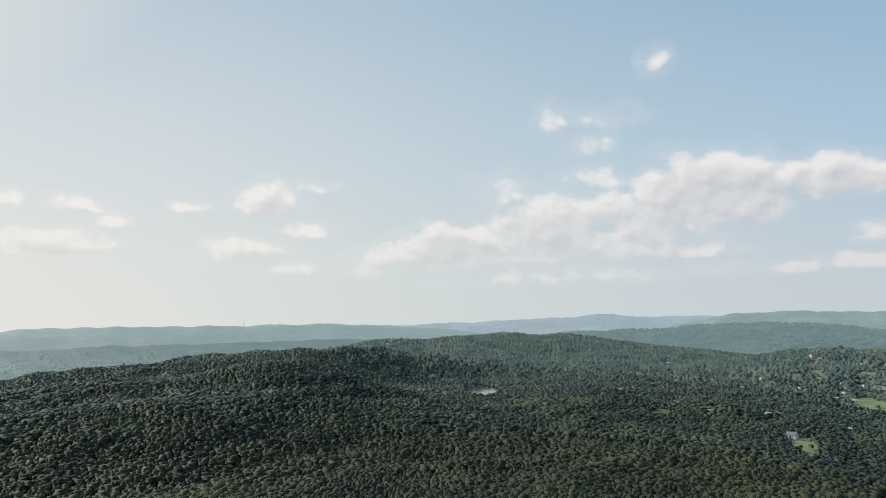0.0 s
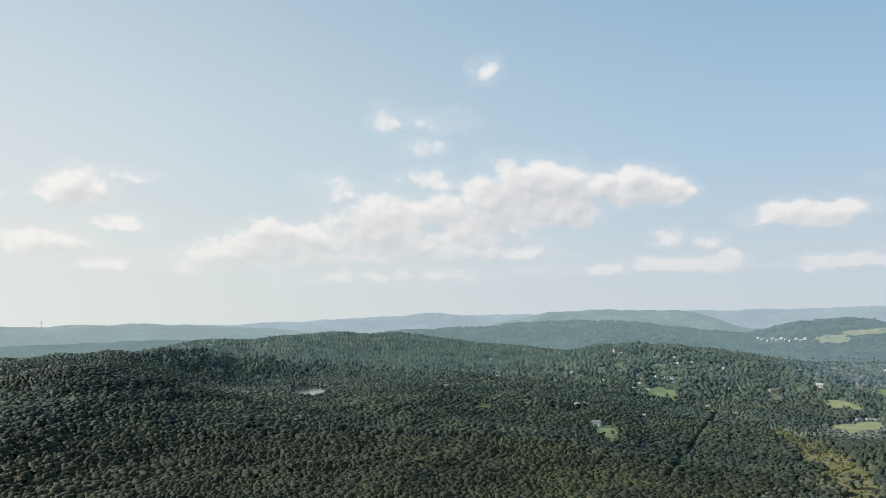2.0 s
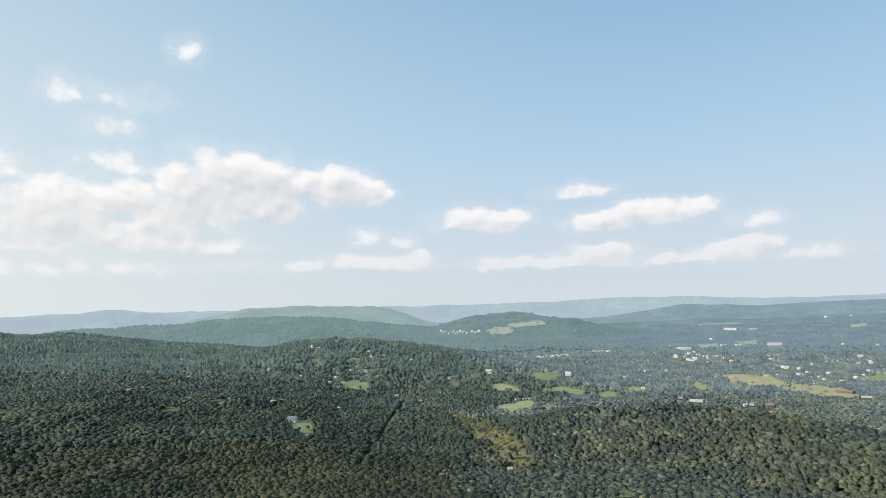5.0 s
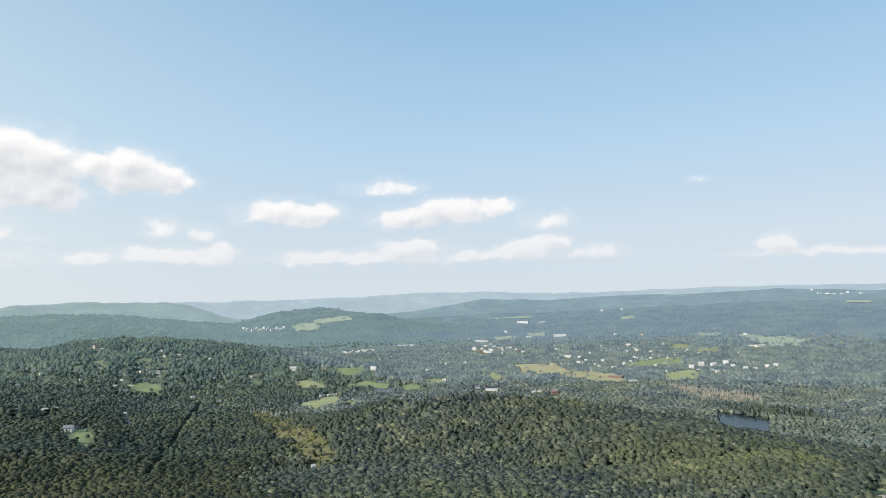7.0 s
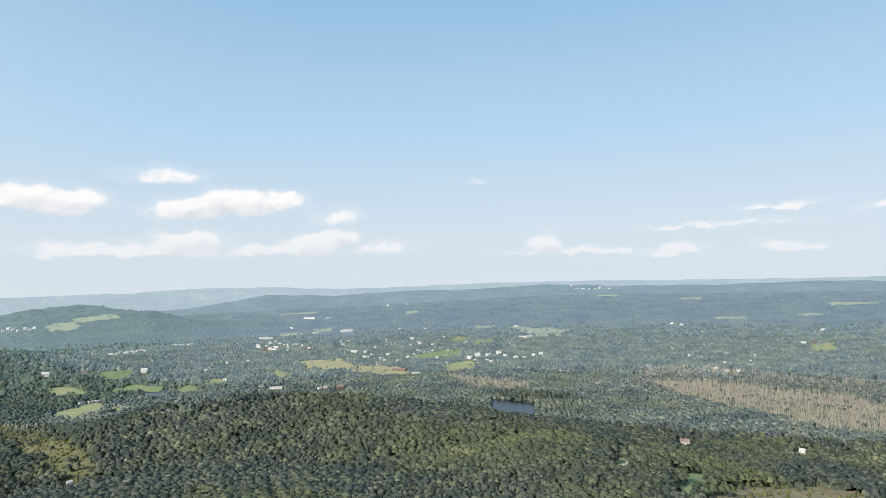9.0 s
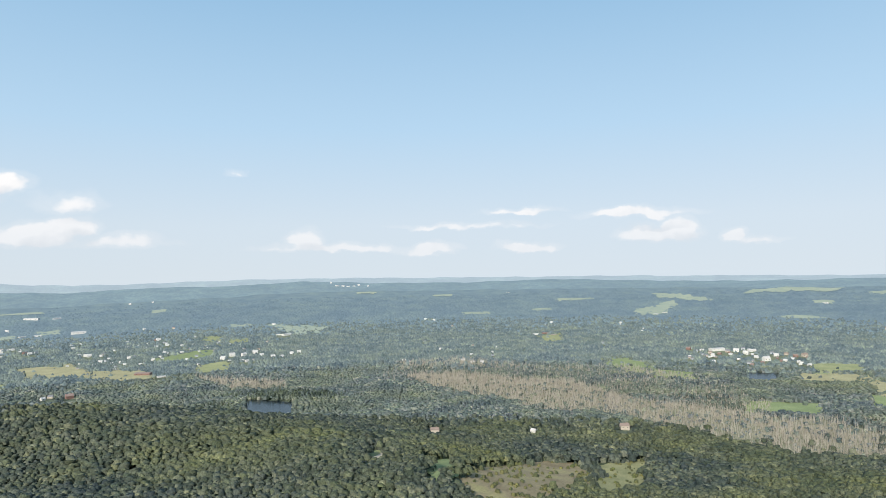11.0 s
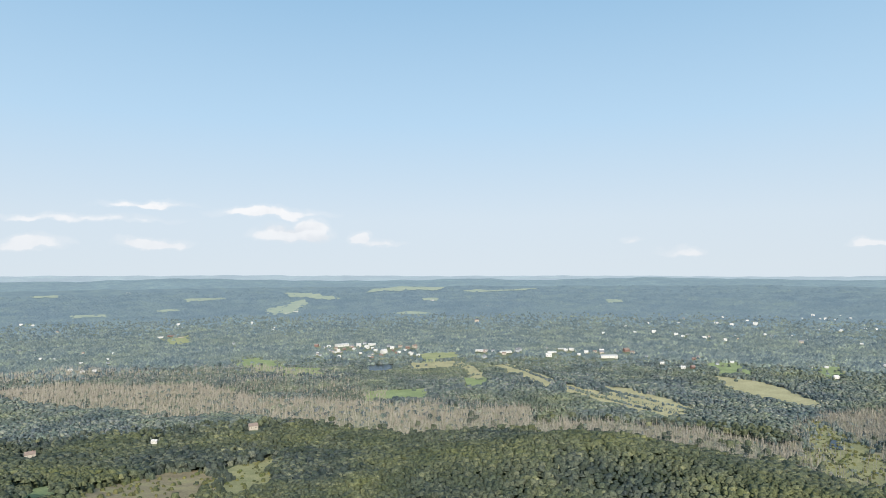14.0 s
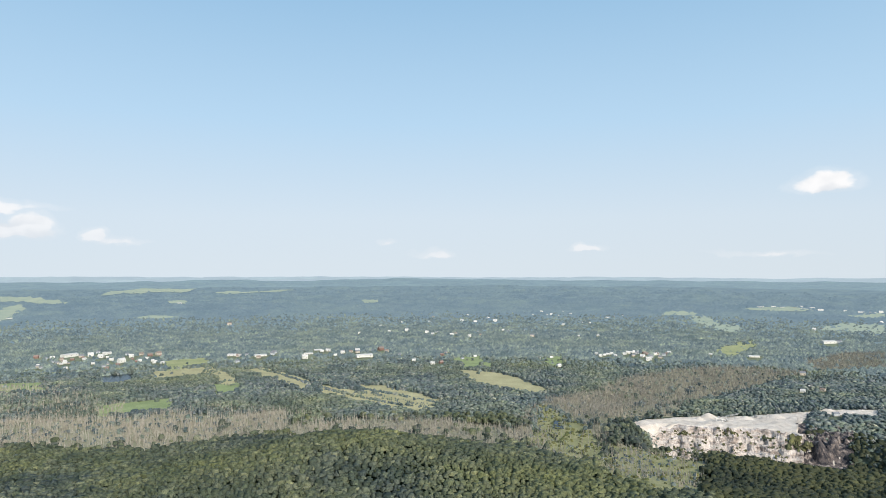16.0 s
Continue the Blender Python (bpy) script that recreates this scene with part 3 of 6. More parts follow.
FIELD_LABELS = {
    "mown_field": "bright green mown field between dark woods", "meadow": "dull green meadow among wooded slopes",
    "scrub_meadow": "brushy tan meadow with scattered shrubs below the hill", "pasture": "pale green pasture edged by woods",
    "hay_field": "yellow-green hay field with hedgerows", "marsh": "brown reed marsh beside dense woods",
    "grass_marsh": "yellow-green grassy marsh among trees", "cleared_slope": "green cleared hillside between woods",
    "swamp": "tan grassy swamp under bare dead trees"}
FIELD_COUNT = [0]


def opened(outline, near=0.0):
    """The clearing with its near side moved towards the camera, so its outline shows past the treetops before it."""
    pts = [Vector(polar(*p)) for p in outline]
    n = len(pts)
    area = sum(pts[i].x * pts[(i + 1) % n].y - pts[i].y * pts[(i + 1) % n].x for i in range(n))
    out = []
    for i, p in enumerate(pts):
        a, c = pts[i - 1], pts[(i + 1) % n]
        out_way = Vector(((c - a).y, -(c - a).x)).normalized() * (1 if area > 0 else -1)
        d = p.length
        k = near or (0.08 if d < 800 else 0.032 if d < 2300 else 0.009 if d < 3500 else 0.005)
        out.append((outline[i][0], d * (1 - k) if out_way.dot(-p / d) > 0.05 else d))
    return out


def ragged(outline):
    """Uneven edges for a field far off; past 2000 m it is also squeezed in depth to fit the camera's view."""
    mid, n = sum(p[1] for p in outline) / len(outline), len(outline)
    deep, narrow = max(p[1] for p in outline) - min(p[1] for p in outline), 0.68 if mid > 2000 else 1.0
    out = []
    for i, (b, d) in enumerate(outline):
        nb, nd = outline[(i + 1) % n]
        for k in range(4):
            u = k / 4
            at, r = b + (nb - b) * u, d + (nd - d) * u
            r += 0.10 * deep * (math.sin(at * 9.1 + i) + math.sin(at * 23.0 + 2 * i + k))
            out.append((at + 0.05 * math.sin(r * 0.11 + i), mid + (r - mid) * narrow))
    return out


def field(name, *outline):
    if name in ("pasture", "mown_field", "cleared_slope", "hay_field") and min(p[1] for p in outline) > 1300:
        outline = ragged(outline)
    outline = opened(outline, 0.042 if name == "hay_field" and outline[0][1] < 1500 else 0.03 if name == "hay_field" else 0.0)
    poly = [polar(*p) for p in outline]
    FIELD_COUNT[0] += 1
    far = sum(p[1] for p in outline) / len(outline)
    MASKS.append((poly, name))
    co, faces = sheet(poly, (0.8 if name == "grass_marsh" else 0.5) + 0.02 * (FIELD_COUNT[0] % 9) + 0.0010 * max(0, far - 900))
    mesh_object(name, co, faces, M_HAZED_FIELD if far > 2300 else FIELD_MATERIALS[name], None, True, FIELD_LABELS[name], "field", kind="structure")


def water(name, level, *outline):
    outline = opened(outline, 0.045 if name == "lake" else 0.03 if name == "river" else 0.05 if outline[0][1] < 1200 else 0.038)
    poly = [polar(*p) for p in outline]
    MASKS.append((poly, "water"))
    co, faces = sheet(poly, 0, level)
    mesh_object(name, co, faces, M_WATER if name == "lake" else M_POND, None, True, {"lake": "still grey lake ringed by woods", "pond": "small dark still pond between trees", "river": "short blue bend of river in the marsh"}[name], "water", kind="structure")


# ---------------------------------------------------------------- houses
def house_template(name, long, deep, tall, rise, colour, roof_colour, panes, label):
    """A gabled house or shed, one metre to the unit, standing on its base."""
    thing = tagged(new(name), label, "house" if name == "house" else "building")
    x, y, over = long / 2, deep / 2, 0.35
    bm = bmesh.new()
    lower = [bm.verts.new(p) for p in ((-x, -y, -2), (x, -y, -2), (x, y, -2), (-x, y, -2))]
    upper = [bm.verts.new(p) for p in ((-x, -y, tall), (x, -y, tall), (x, y, tall), (-x, y, tall))]
    ridge_ends = [bm.verts.new(p) for p in ((-x, 0, tall + rise), (x, 0, tall + rise))]
    for i in range(4):
        j = (i + 1) % 4
        bm.faces.new((lower[i], lower[j], upper[j], upper[i]))
    bm.faces.new((upper[0], upper[3], ridge_ends[0]))
    bm.faces.new((upper[2], upper[1], ridge_ends[1]))
    part("wall", bm, WALL[colour], thing)
    bm = bmesh.new()
    drop = rise * over / y
    for side in (-1, 1):
        e = [bm.verts.new(p) for p in ((-x - over, side * (y + over), tall - drop), (x + over, side * (y + over), tall - drop), (x + over, 0, tall + rise), (-x - over, 0, tall + rise))]
        u = [bm.verts.new(v.co + Vector((0, 0, 0.25))) for v in e]
        for f in ((0, 1, 2, 3), (7, 6, 5, 4), (0, 4, 5, 1), (1, 5, 6, 2), (2, 6, 7, 3), (3, 7, 4, 0)):
            bm.faces.new([(e + u)[i] for i in f])
    roof = part("roof", bm, ROOF[roof_colour], thing)
    for side in (-1, 1):
        for k in range(panes):
            cx = -x + long * (k + 0.5) / panes
            bm = bmesh.new()
            box(bm, cx - 0.5, cx + 0.5, side * y - 0.04, side * y + 0.04, tall * 0.45, tall * 0.45 + 1.3)
            part("window", bm, M_PANE, thing)
    bm = bmesh.new()
    box(bm, x - 0.03, x + 0.05, -0.5, 0.5, 0, 2.1)
    part("door", bm, M_DOOR, thing)
    if name == "house":
        bm = bmesh.new()
        box(bm, x * 0.4, x * 0.4 + 0.8, -0.4, 0.4, tall + rise * 0.5, tall + rise + 0.9)
        part("chimney", bm, WALL["r"], roof, "red brick chimney")
    return thing


TEMPLATES = {}
COLOUR_WORDS = {"w": "white", "g": "grey", "t": "tan", "r": "red-brown"}
GROUPS = {"hill_homes": "homes on the wooded hill", "valley_homes": "homes in the valley", "row_homes": "white row of homes", "town": "buildings of the town", "town_sheds": "long sheds of the town", "valley_scatter": "scattered valley homes", "ridge_homes": "homes on the ridge", "basin_homes": "homes in the basin", "village": "buildings of the village", "mill_sheds": "long sheds by the village", "slope_homes": "homes on the far slope", "trailer_rows": "rows of low homes", "far_plant": "buildings beyond the quarry"}


FAR_HOMES = []


def homes(place, *rows):
    for i, (bearing, distance, width, colour) in enumerate(rows):
        shed = width >= 22
        if distance > 1950 and not shed:
            FAR_HOMES.append((bearing, distance, width * 0.62, colour, (-22, 14, 35, -8, 5)[i % 5]))
            continue
        kind = ("shed" if shed else "house", colour, i % 2, place == "hill_homes")
        if kind not in TEMPLATES:
            roof_colour = ("w" if colour in "wg" else colour) if shed else {"w": "gw" if place == "hill_homes" else "ww", "g": "gg", "t": "tg", "r": "rt"}[colour][i % 2]
            if shed:
                TEMPLATES[kind] = house_template("shed", 30, 14, 4.6, 1.5, colour, roof_colour, 3, f"long low {COLOUR_WORDS[colour]} shed with a shallow roof")
            else:
                TEMPLATES[kind] = house_template("house", 12, 8.5, 5.6, 3.0, colour, roof_colour, 2, f"{COLOUR_WORDS[colour]} gabled house with a {dict(w='pale', g='slate grey', t='brown', r='rust red')[roof_colour]} roof")
            TEMPLATES[kind].location = (0, 0, -500)
        width *= 0.82 if distance < 1400 else 0.68
        x, y = polar(bearing, distance)
        scale = width / (30.0 if shed else 12.0)
        turn = -bearing + (-22, 14, 35, -8, 5)[i % 5]
        m = Matrix.Translation((x, y, float(ground_height(x, y)) + 0.2)) @ pose(0, 0, 0, 0, 0, turn) @ Matrix.Diagonal((scale, scale if not shed else min(scale, 1.2), min(max(scale, 0.5), 1.25), 1))
        tagged(copy_thing(TEMPLATES[kind], m), group=GROUPS[place])
        SPOTS.append((x, y, width * 0.5 + 7.0))
        if distance < 1700:
            ring = [(x + (width * 0.7 + 4) * (0.8 + 0.4 * math.sin(5.1 * k + i)) * math.sin(k * 0.785), y + (width * 0.7 + 4) * (0.8 + 0.4 * math.cos(3.7 * k + i)) * math.cos(k * 0.785)) for k in range(8)]
            co, faces = sheet(ring, 0.45 + 0.0010 * max(0, distance - 900))
            mesh_object("yard", co, faces, M_YARD, None, True, "worn grassy yard round a house", "yard", kind="structure")




def road(name, mat, width, *line):
    """A narrow strip over the ground along a plan line."""
    pts = np.array([polar(*p) for p in line])
    run = np.concatenate(([0], np.cumsum(np.hypot(*np.diff(pts, axis=0).T))))
    s = np.linspace(0, run[-1], max(3, int(run[-1] / 9)))
    c = np.column_stack([np.interp(s, run, pts[:, 0]), np.interp(s, run, pts[:, 1])])
    d = np.gradient(c, axis=0)
    d /= np.hypot(*d.T)[:, None]
    side = np.column_stack([d[:, 1], -d[:, 0]]) * width / 2
    co = np.concatenate([c - side, c + side])
    n = len(c)
    i = np.arange(n - 1)
    co = np.column_stack([co, ground_height(co[:, 0], co[:, 1]) + 0.9])
    faces = np.stack([i, i + n, i + n + 1, i + 1], 1)
    label = {"road": "grey asphalt road between fields", "track": "pale sandy track among trees", "road_cut": "straight cut through the woods, coloured dark as in shade"}[name]
    mesh_object(name, co, faces, mat, None, True, label, "road", kind="structure")
    MASKS.append(([tuple(v) for v in np.concatenate([c - side * 1.3, (c + side * 1.3)[::-1]])], "road"))



def cluster(place, bearings, distances, count, seed, widths=(7, 12), colours="wwwtgr"):
    """More homes of a settlement, strewn over its ground."""
    rng = np.random.default_rng(seed)
    rows = []
    for k in range(count):
        b, d = bearings[0] + (bearings[1] - bearings[0]) * rng.random(), distances[0] + (distances[1] - distances[0]) * rng.random()
        rows.append((b, d, widths[0] + (widths[1] - widths[0]) * rng.random(), colours[rng.integers(len(colours))]))
    homes(place, *rows)


HEDGES = []


def hedge(*line):
    """A row of small trees along a plan line."""
    HEDGES.append(np.array([polar(*p) for p in line]))


# ---------------------------------------------------------------- plan: water, fields, swamp, quarry, homes
water('lake', 68.0, (1.57, 1385), (2.23, 1351), (4.01, 1309), (4.58, 1253), (4.34, 1213), (3.42, 1186), (2.24, 1205), (1.73, 1265), (1.38, 1368))
water('pond', 1.5, (49.5, 1443), (49.7, 1392), (51.0, 1377), (51.8, 1404), (51.0, 1437))
water('pond', 6.0, (77.4, 1101), (77.4, 1037), (78.1, 1010), (81.2, 994), (81.2, 1049), (79.8, 1070))
water('pond', 0.5, (118.0, 1385), (117.9, 1333), (120.0, 1338), (120.2, 1390))
water('river', 2.9, (154.1, 879), (154.0, 862), (154.5, 858), (154.9, 860), (154.6, 873))
field('mown_field', (26.3, 1011), (28.1, 1041), (28.9, 966), (28.6, 906), (27.4, 894))
field('mown_field', (30.6, 1440), (32.0, 1458), (33.3, 1437), (32.7, 1392), (31.2, 1419))
field('meadow', (16.6, 1062), (18.4, 1101), (18.4, 1065), (16.8, 1032))
field('mown_field', (18.3, 822), (19.5, 834), (19.5, 810), (18.4, 804))
field('mown_field', (32.6, 918), (34.0, 921), (33.7, 870), (33.0, 870))
field('scrub_meadow', (38.9, 1245), (43.1, 1110), (45.1, 873), (47.2, 774), (44.2, 795), (41.3, 942))
field('pasture', (43.3, 1257), (45.4, 1314), (46.8, 1326), (47.3, 1284), (45.6, 1242), (44.4, 1188))
field('pasture', (46.8, 1299), (47.9, 1272), (48.4, 1218), (47.5, 1224))
field('mown_field', (46.4, 1596), (49.2, 1644), (48.8, 1593), (46.8, 1569))
field('mown_field', (47.3, 1455), (49.1, 1494), (51.0, 1470), (50.8, 1443), (49.4, 1455), (48.2, 1437))
field('mown_field', (51.8, 1422), (52.3, 1458), (53.9, 1437), (53.6, 1395), (52.2, 1389))
field('pasture', (43.1, 1482), (45.4, 1485), (45.8, 1449), (43.5, 1440))
field('pasture', (58.9, 1605), (60.1, 1599), (60.9, 1494), (59.8, 1527))
field('pasture', (53.9, 1506), (55.6, 1512), (55.9, 1464), (54.3, 1476))
field('hay_field', (61.3, 1767), (65.0, 1757), (66.2, 1612), (67.5, 1559), (66.6, 1511), (63.9, 1601), (62.0, 1647))
field('hay_field', (66.2, 1603), (69.8, 1593), (70.5, 1480), (68.4, 1474), (66.6, 1511))
field('pasture', (79.1, 2575), (80.7, 2542), (82.8, 2450), (84.7, 2347), (82.6, 2260), (81.3, 2188), (80.3, 2342))
field('mown_field', (70.3, 1790), (72.5, 1852), (75.3, 1918), (74.9, 1807), (71.6, 1731))
field('pasture', (43.01, 2884), (43.65, 2952), (44.85, 2942), (45.4, 2894), (44.65, 2850), (43.64, 2852))
field('pasture', (44.71, 2952), (45.74, 2988), (47.47, 3008), (47.94, 2970), (46.43, 2948), (45.27, 2928))
field('pasture', (59.9, 3630), (63.1, 3583), (63.3, 3506), (60.2, 3544))
field('mown_field', (74.1, 2252), (75.4, 2274), (75.6, 2152), (74.4, 2136))
field('pasture', (76.1, 2152), (77.7, 2171), (77.9, 2084), (76.2, 2077))
field('pasture', (73.6, 1593), (75.9, 1622), (76.3, 1560), (73.8, 1514))
field('pasture', (59.9, 2598), (61.4, 2637), (61.4, 2499), (60.1, 2472))
field('pasture', (62.6, 2780), (64.2, 2792), (64.2, 2572), (62.6, 2589))
field('mown_field', (107.2, 1494), (108.5, 1547), (110.2, 1494), (111.1, 1407), (110.3, 1352), (109.1, 1372), (108.0, 1433))
field('mown_field', (110.5, 1390), (111.9, 1383), (114.4, 1343), (114.2, 1300), (111.0, 1313))
field('mown_field', (117.5, 1075), (119.3, 1106), (123.2, 1109), (123.0, 1056), (119.5, 1041), (117.8, 1044))
field('pasture', (122.2, 1520), (125.4, 1572), (125.7, 1481), (122.5, 1439))
field('hay_field', (121.5, 1410), (125.8, 1428), (126.2, 1383), (123.9, 1365), (121.7, 1362))
field('hay_field', (125.6, 1411), (126.4, 1398), (127.9, 1257), (127.2, 1225), (126.0, 1313))
field('mown_field', (125.8, 1202), (128.0, 1233), (128.7, 1192), (127.6, 1167), (126.1, 1126))
field('mown_field', (92.17, 588), (93.12, 616), (94.89, 630), (94.59, 574), (93.58, 534), (92.48, 530))
field('pasture', (87.29, 592), (87.91, 634), (88.81, 620), (88.61, 582), (87.28, 554), (86.72, 558))
field('marsh', (94.51, 514), (96.68, 594), (98.58, 650), (101.88, 690), (105.58, 694), (106.57, 684), (105.09, 624), (103.69, 582), (102.06, 548), (100.88, 516), (98.52, 498), (96.17, 502))
field('grass_marsh', (106.03, 680), (108.29, 714), (109.85, 726), (110.5, 712), (109.82, 666), (108.02, 614), (105.99, 614), (105.09, 630))
field('pasture', (117.82, 3364), (118.51, 3658), (120.23, 3766), (122.67, 3680), (124.67, 3730), (124.13, 3572), (121.44, 3570), (119.84, 3502))
field('pasture', (126.05, 3498), (127.57, 3576), (130.01, 3564), (132.37, 3576), (130.91, 3504), (128.23, 3438), (126.91, 3366))
field('pasture', (109.51, 2724), (110.85, 2962), (112.82, 3102), (112.59, 2836), (111.62, 2588), (109.95, 2562))
field('pasture', (101.7, 1970), (103.8, 2102), (103.8, 1964), (102.6, 1926))
field('pasture', (103.21, 3176), (104.55, 3262), (106.13, 3352), (106.45, 3256), (104.77, 3164), (103.65, 3124))
field('pasture', (101.23, 2838), (102.55, 2856), (102.94, 2790), (101.54, 2726))
field('pasture', (95.38, 2748), (97.71, 2756), (97.79, 2680), (95.5, 2646))
field('pasture', (92.82, 3564), (94.58, 3526), (94.54, 3414), (93.01, 3474))
field('pasture', (86.48, 3726), (88.1, 3682), (87.96, 3630), (86.58, 3660))
field('pasture', (122.51, 3148), (124.01, 3128), (123.84, 3026), (122.68, 3006))
field('pasture', (111.51, 3004), (112.73, 3236), (113.02, 2940), (112.13, 2778))
field('pasture', (74.31, 2230), (74.96, 2274), (75.85, 2268), (75.75, 2178), (74.55, 2100))
field('pasture', (76.31, 2608), (77.97, 2618), (78.04, 2498), (76.46, 2482))
field('pasture', (70.37, 3406), (71.45, 3352), (71.44, 3210), (70.45, 3220))
field('pasture', (120.07, 2624), (122.47, 2644), (123.42, 2562), (121.03, 2536))
field('pasture', (137.89, 3110), (139.22, 3092), (139.31, 2988), (138.12, 2970))
field('hay_field', (128.3, 1416), (130.0, 1395), (132.3, 1276), (134.2, 1163), (133.2, 1146), (131.2, 1256))
field('hay_field', (134.2, 1163), (137.0, 1108), (140.7, 1016), (145.0, 955), (142.7, 960), (137.9, 1043), (134.4, 1127))
field('hay_field', (137.0, 1157), (139.8, 1132), (142.7, 1064), (145.3, 990), (142.9, 1009), (138.8, 1089))
field('mown_field', (145.5, 1469), (147.5, 1515), (148.5, 1423), (149.1, 1360), (146.5, 1374))
field('hay_field', (145.6, 1303), (148.4, 1294), (150.5, 1255), (152.7, 1152), (154.5, 1123), (151.3, 1127), (147.9, 1196))
field('pasture', (110.91, 3590), (112.42, 3482), (113.47, 3376), (114.42, 3258), (115.66, 3124), (114.8, 3046), (113.61, 3228), (112.42, 3314), (111.47, 3370))
field('cleared_slope', (162.71, 2636), (163.58, 2704), (165.07, 2732), (165.49, 2668), (164.22, 2574))
field('cleared_slope', (164.77, 2574), (165.83, 2686), (166.45, 2544), (167.14, 2330), (168.64, 2254), (168.36, 2116), (166.93, 2178), (165.94, 2370))
field('mown_field', (168.98, 2862), (170.56, 2910), (172.48, 2932), (173.59, 2840), (172.1, 2776), (170.17, 2790))
field('hay_field', (173.94, 2328), (175.39, 2464), (176.79, 2522), (178.02, 2526), (178.01, 2278), (176.09, 2272))
field('pasture', (166.59, 1702), (168.15, 1904), (169.55, 1944), (169.74, 1866), (168.14, 1680))
field('mown_field', (152.7, 1501), (154.6, 1517), (155.1, 1425), (153.8, 1384))
field('pasture', (175.75, 2726), (176.8, 2796), (178.03, 2840), (178.03, 2718), (176.8, 2616))
field('swamp', (89.9, 1296), (94.9, 1327), (99.7, 1240), (104.4, 1220), (109.1, 1077), (107.2, 988), (101.5, 984), (99.6, 1050), (94.9, 1141))
field('swamp', (107.2, 1077), (109.1, 1077), (113.7, 1034), (119.3, 990), (123.8, 984), (121.3, 805), (117.1, 843), (113.6, 890), (107.2, 980))
field('swamp', (123.4, 982), (126.1, 942), (131.8, 966), (131.7, 849), (127.1, 830), (121.3, 805))
field('swamp', (129.6, 864), (137.2, 889), (144.1, 883), (148.5, 849), (152.6, 809), (148.4, 759), (139.5, 779), (132.5, 808))
field('grass_marsh', (152.6, 925), (153.8, 970), (157.3, 803), (159.4, 709), (155.7, 735), (152.2, 807))
field('swamp', (153.1, 1022), (156.8, 1090), (159.6, 1229), (161.3, 1192), (163.5, 920), (159.5, 884), (155.0, 951))
field('swamp', (159.6, 1242), (164.0, 1377), (168.1, 1459), (173.2, 1433), (169.7, 1261), (168.1, 1194), (165.6, 1091), (163.5, 927))
field('swamp', (172.8, 1603), (175.7, 1786), (178.0, 1850), (178.0, 1613), (173.9, 1515))
field('swamp', (73.3, 1416), (76.7, 1350), (80.7, 1276), (80.7, 1236), (76.2, 1276))
field('grass_marsh', (152.7, 1002), (155.0, 920), (157.7, 785), (159.5, 724), (157.3, 736), (154.3, 814), (152.7, 880))
field('swamp', (150.53, 792), (151.95, 960), (155, 1040), (159.56, 1072), (160.8, 1018), (158.87, 862), (158.18, 786), (160.86, 752), (163.67, 698), (159.96, 662), (155.43, 720), (152.41, 748))
field('grass_marsh', (158.41, 768), (160.86, 764), (163.04, 828), (165.16, 810), (166.2, 706), (165.98, 566), (163.88, 586), (161.73, 594), (159.52, 600), (157.49, 586))
MASKS.append(([polar(*p) for p in ((158.41, 768), (160.86, 764), (163.04, 828), (165.16, 810), (166.2, 706), (165.98, 566), (163.88, 586), (161.73, 594), (159.52, 600), (157.49, 586))], "swamp"))
MASKS.append(([polar(*p) for p in ((156.6, 840), (158.87, 816), (159.76, 778), (158.17, 652), (155.67, 692))], "drowned_woods"))
MASKS.append(([polar(*p) for p in ((88.09, 1230), (90.22, 1500), (95.2, 1558), (102.33, 1392), (108.65, 1430), (115.24, 1280), (119.54, 1104), (119.52, 914), (110.5, 1074), (101.46, 1170), (93.24, 1196))], "drowned_woods"))
MASKS.append(([polar(*p) for p in ((119.24, 948), (124.78, 1028), (131.77, 964), (138.39, 886), (144.52, 862), (150.08, 838), (152.12, 770), (148.25, 654), (140.46, 624), (129.44, 796), (119.99, 818))], "drowned_woods"))
homes('hill_homes', (14.5, 1227, 12, 'r'), (18.2, 1779, 11, 'w'), (18.5, 1536, 10, 'g'), (18.8, 1473, 10, 'w'), (13.4, 1527, 11, 'w'), (14.1, 1530, 9, 'w'), (9.6, 1665, 10, 'w'), (21.1, 1092, 11, 'w'), (22.2, 972, 7, 'g'), (25.2, 1152, 10, 'w'), (26.7, 1002, 15, 'w'), (29.8, 1422, 9, 'w'), (28.5, 1680, 17, 't'), (28.9, 1659, 11, 'w'), (32.0, 2637, 10, 'w'), (32.8, 1518, 12, 'g'), (34.4, 1440, 7, 'g'), (35.3, 1347, 9, 'w'), (37.3, 1296, 10, 'w'), (30.4, 1146, 9, 'w'), (28.8, 1551, 8, 'w'), (30.2, 1524, 8, 'g'), (31.6, 1521, 10, 'w'), (24.5, 1557, 9, 'g'))
homes('valley_homes', (36.6, 1608, 8, 'w'), (32.3, 1521, 9, 'g'), (40.0, 1521, 28, 't'), (43.1, 1566, 19, 'w'), (45.6, 1587, 11, 't'), (49.7, 1623, 20, 'w'), (46.2, 1335, 22, 'w'), (45.4, 1320, 11, 'g'), (55.6, 1482, 11, 'w'), (56.7, 1473, 10, 'g'), (55.8, 1803, 8, 'w'), (44.6, 732, 6, 'w'), (46.2, 2226, 9, 'w'), (58.2, 2187, 18, 'w'), (59.0, 2454, 45, 'w'), (59.4, 2100, 32, 'w'), (44.6, 1572, 8, 'g'), (30.6, 1074, 6, 'g'), (30.3, 918, 6, 'g'), (37.1, 1089, 6, 'g'))
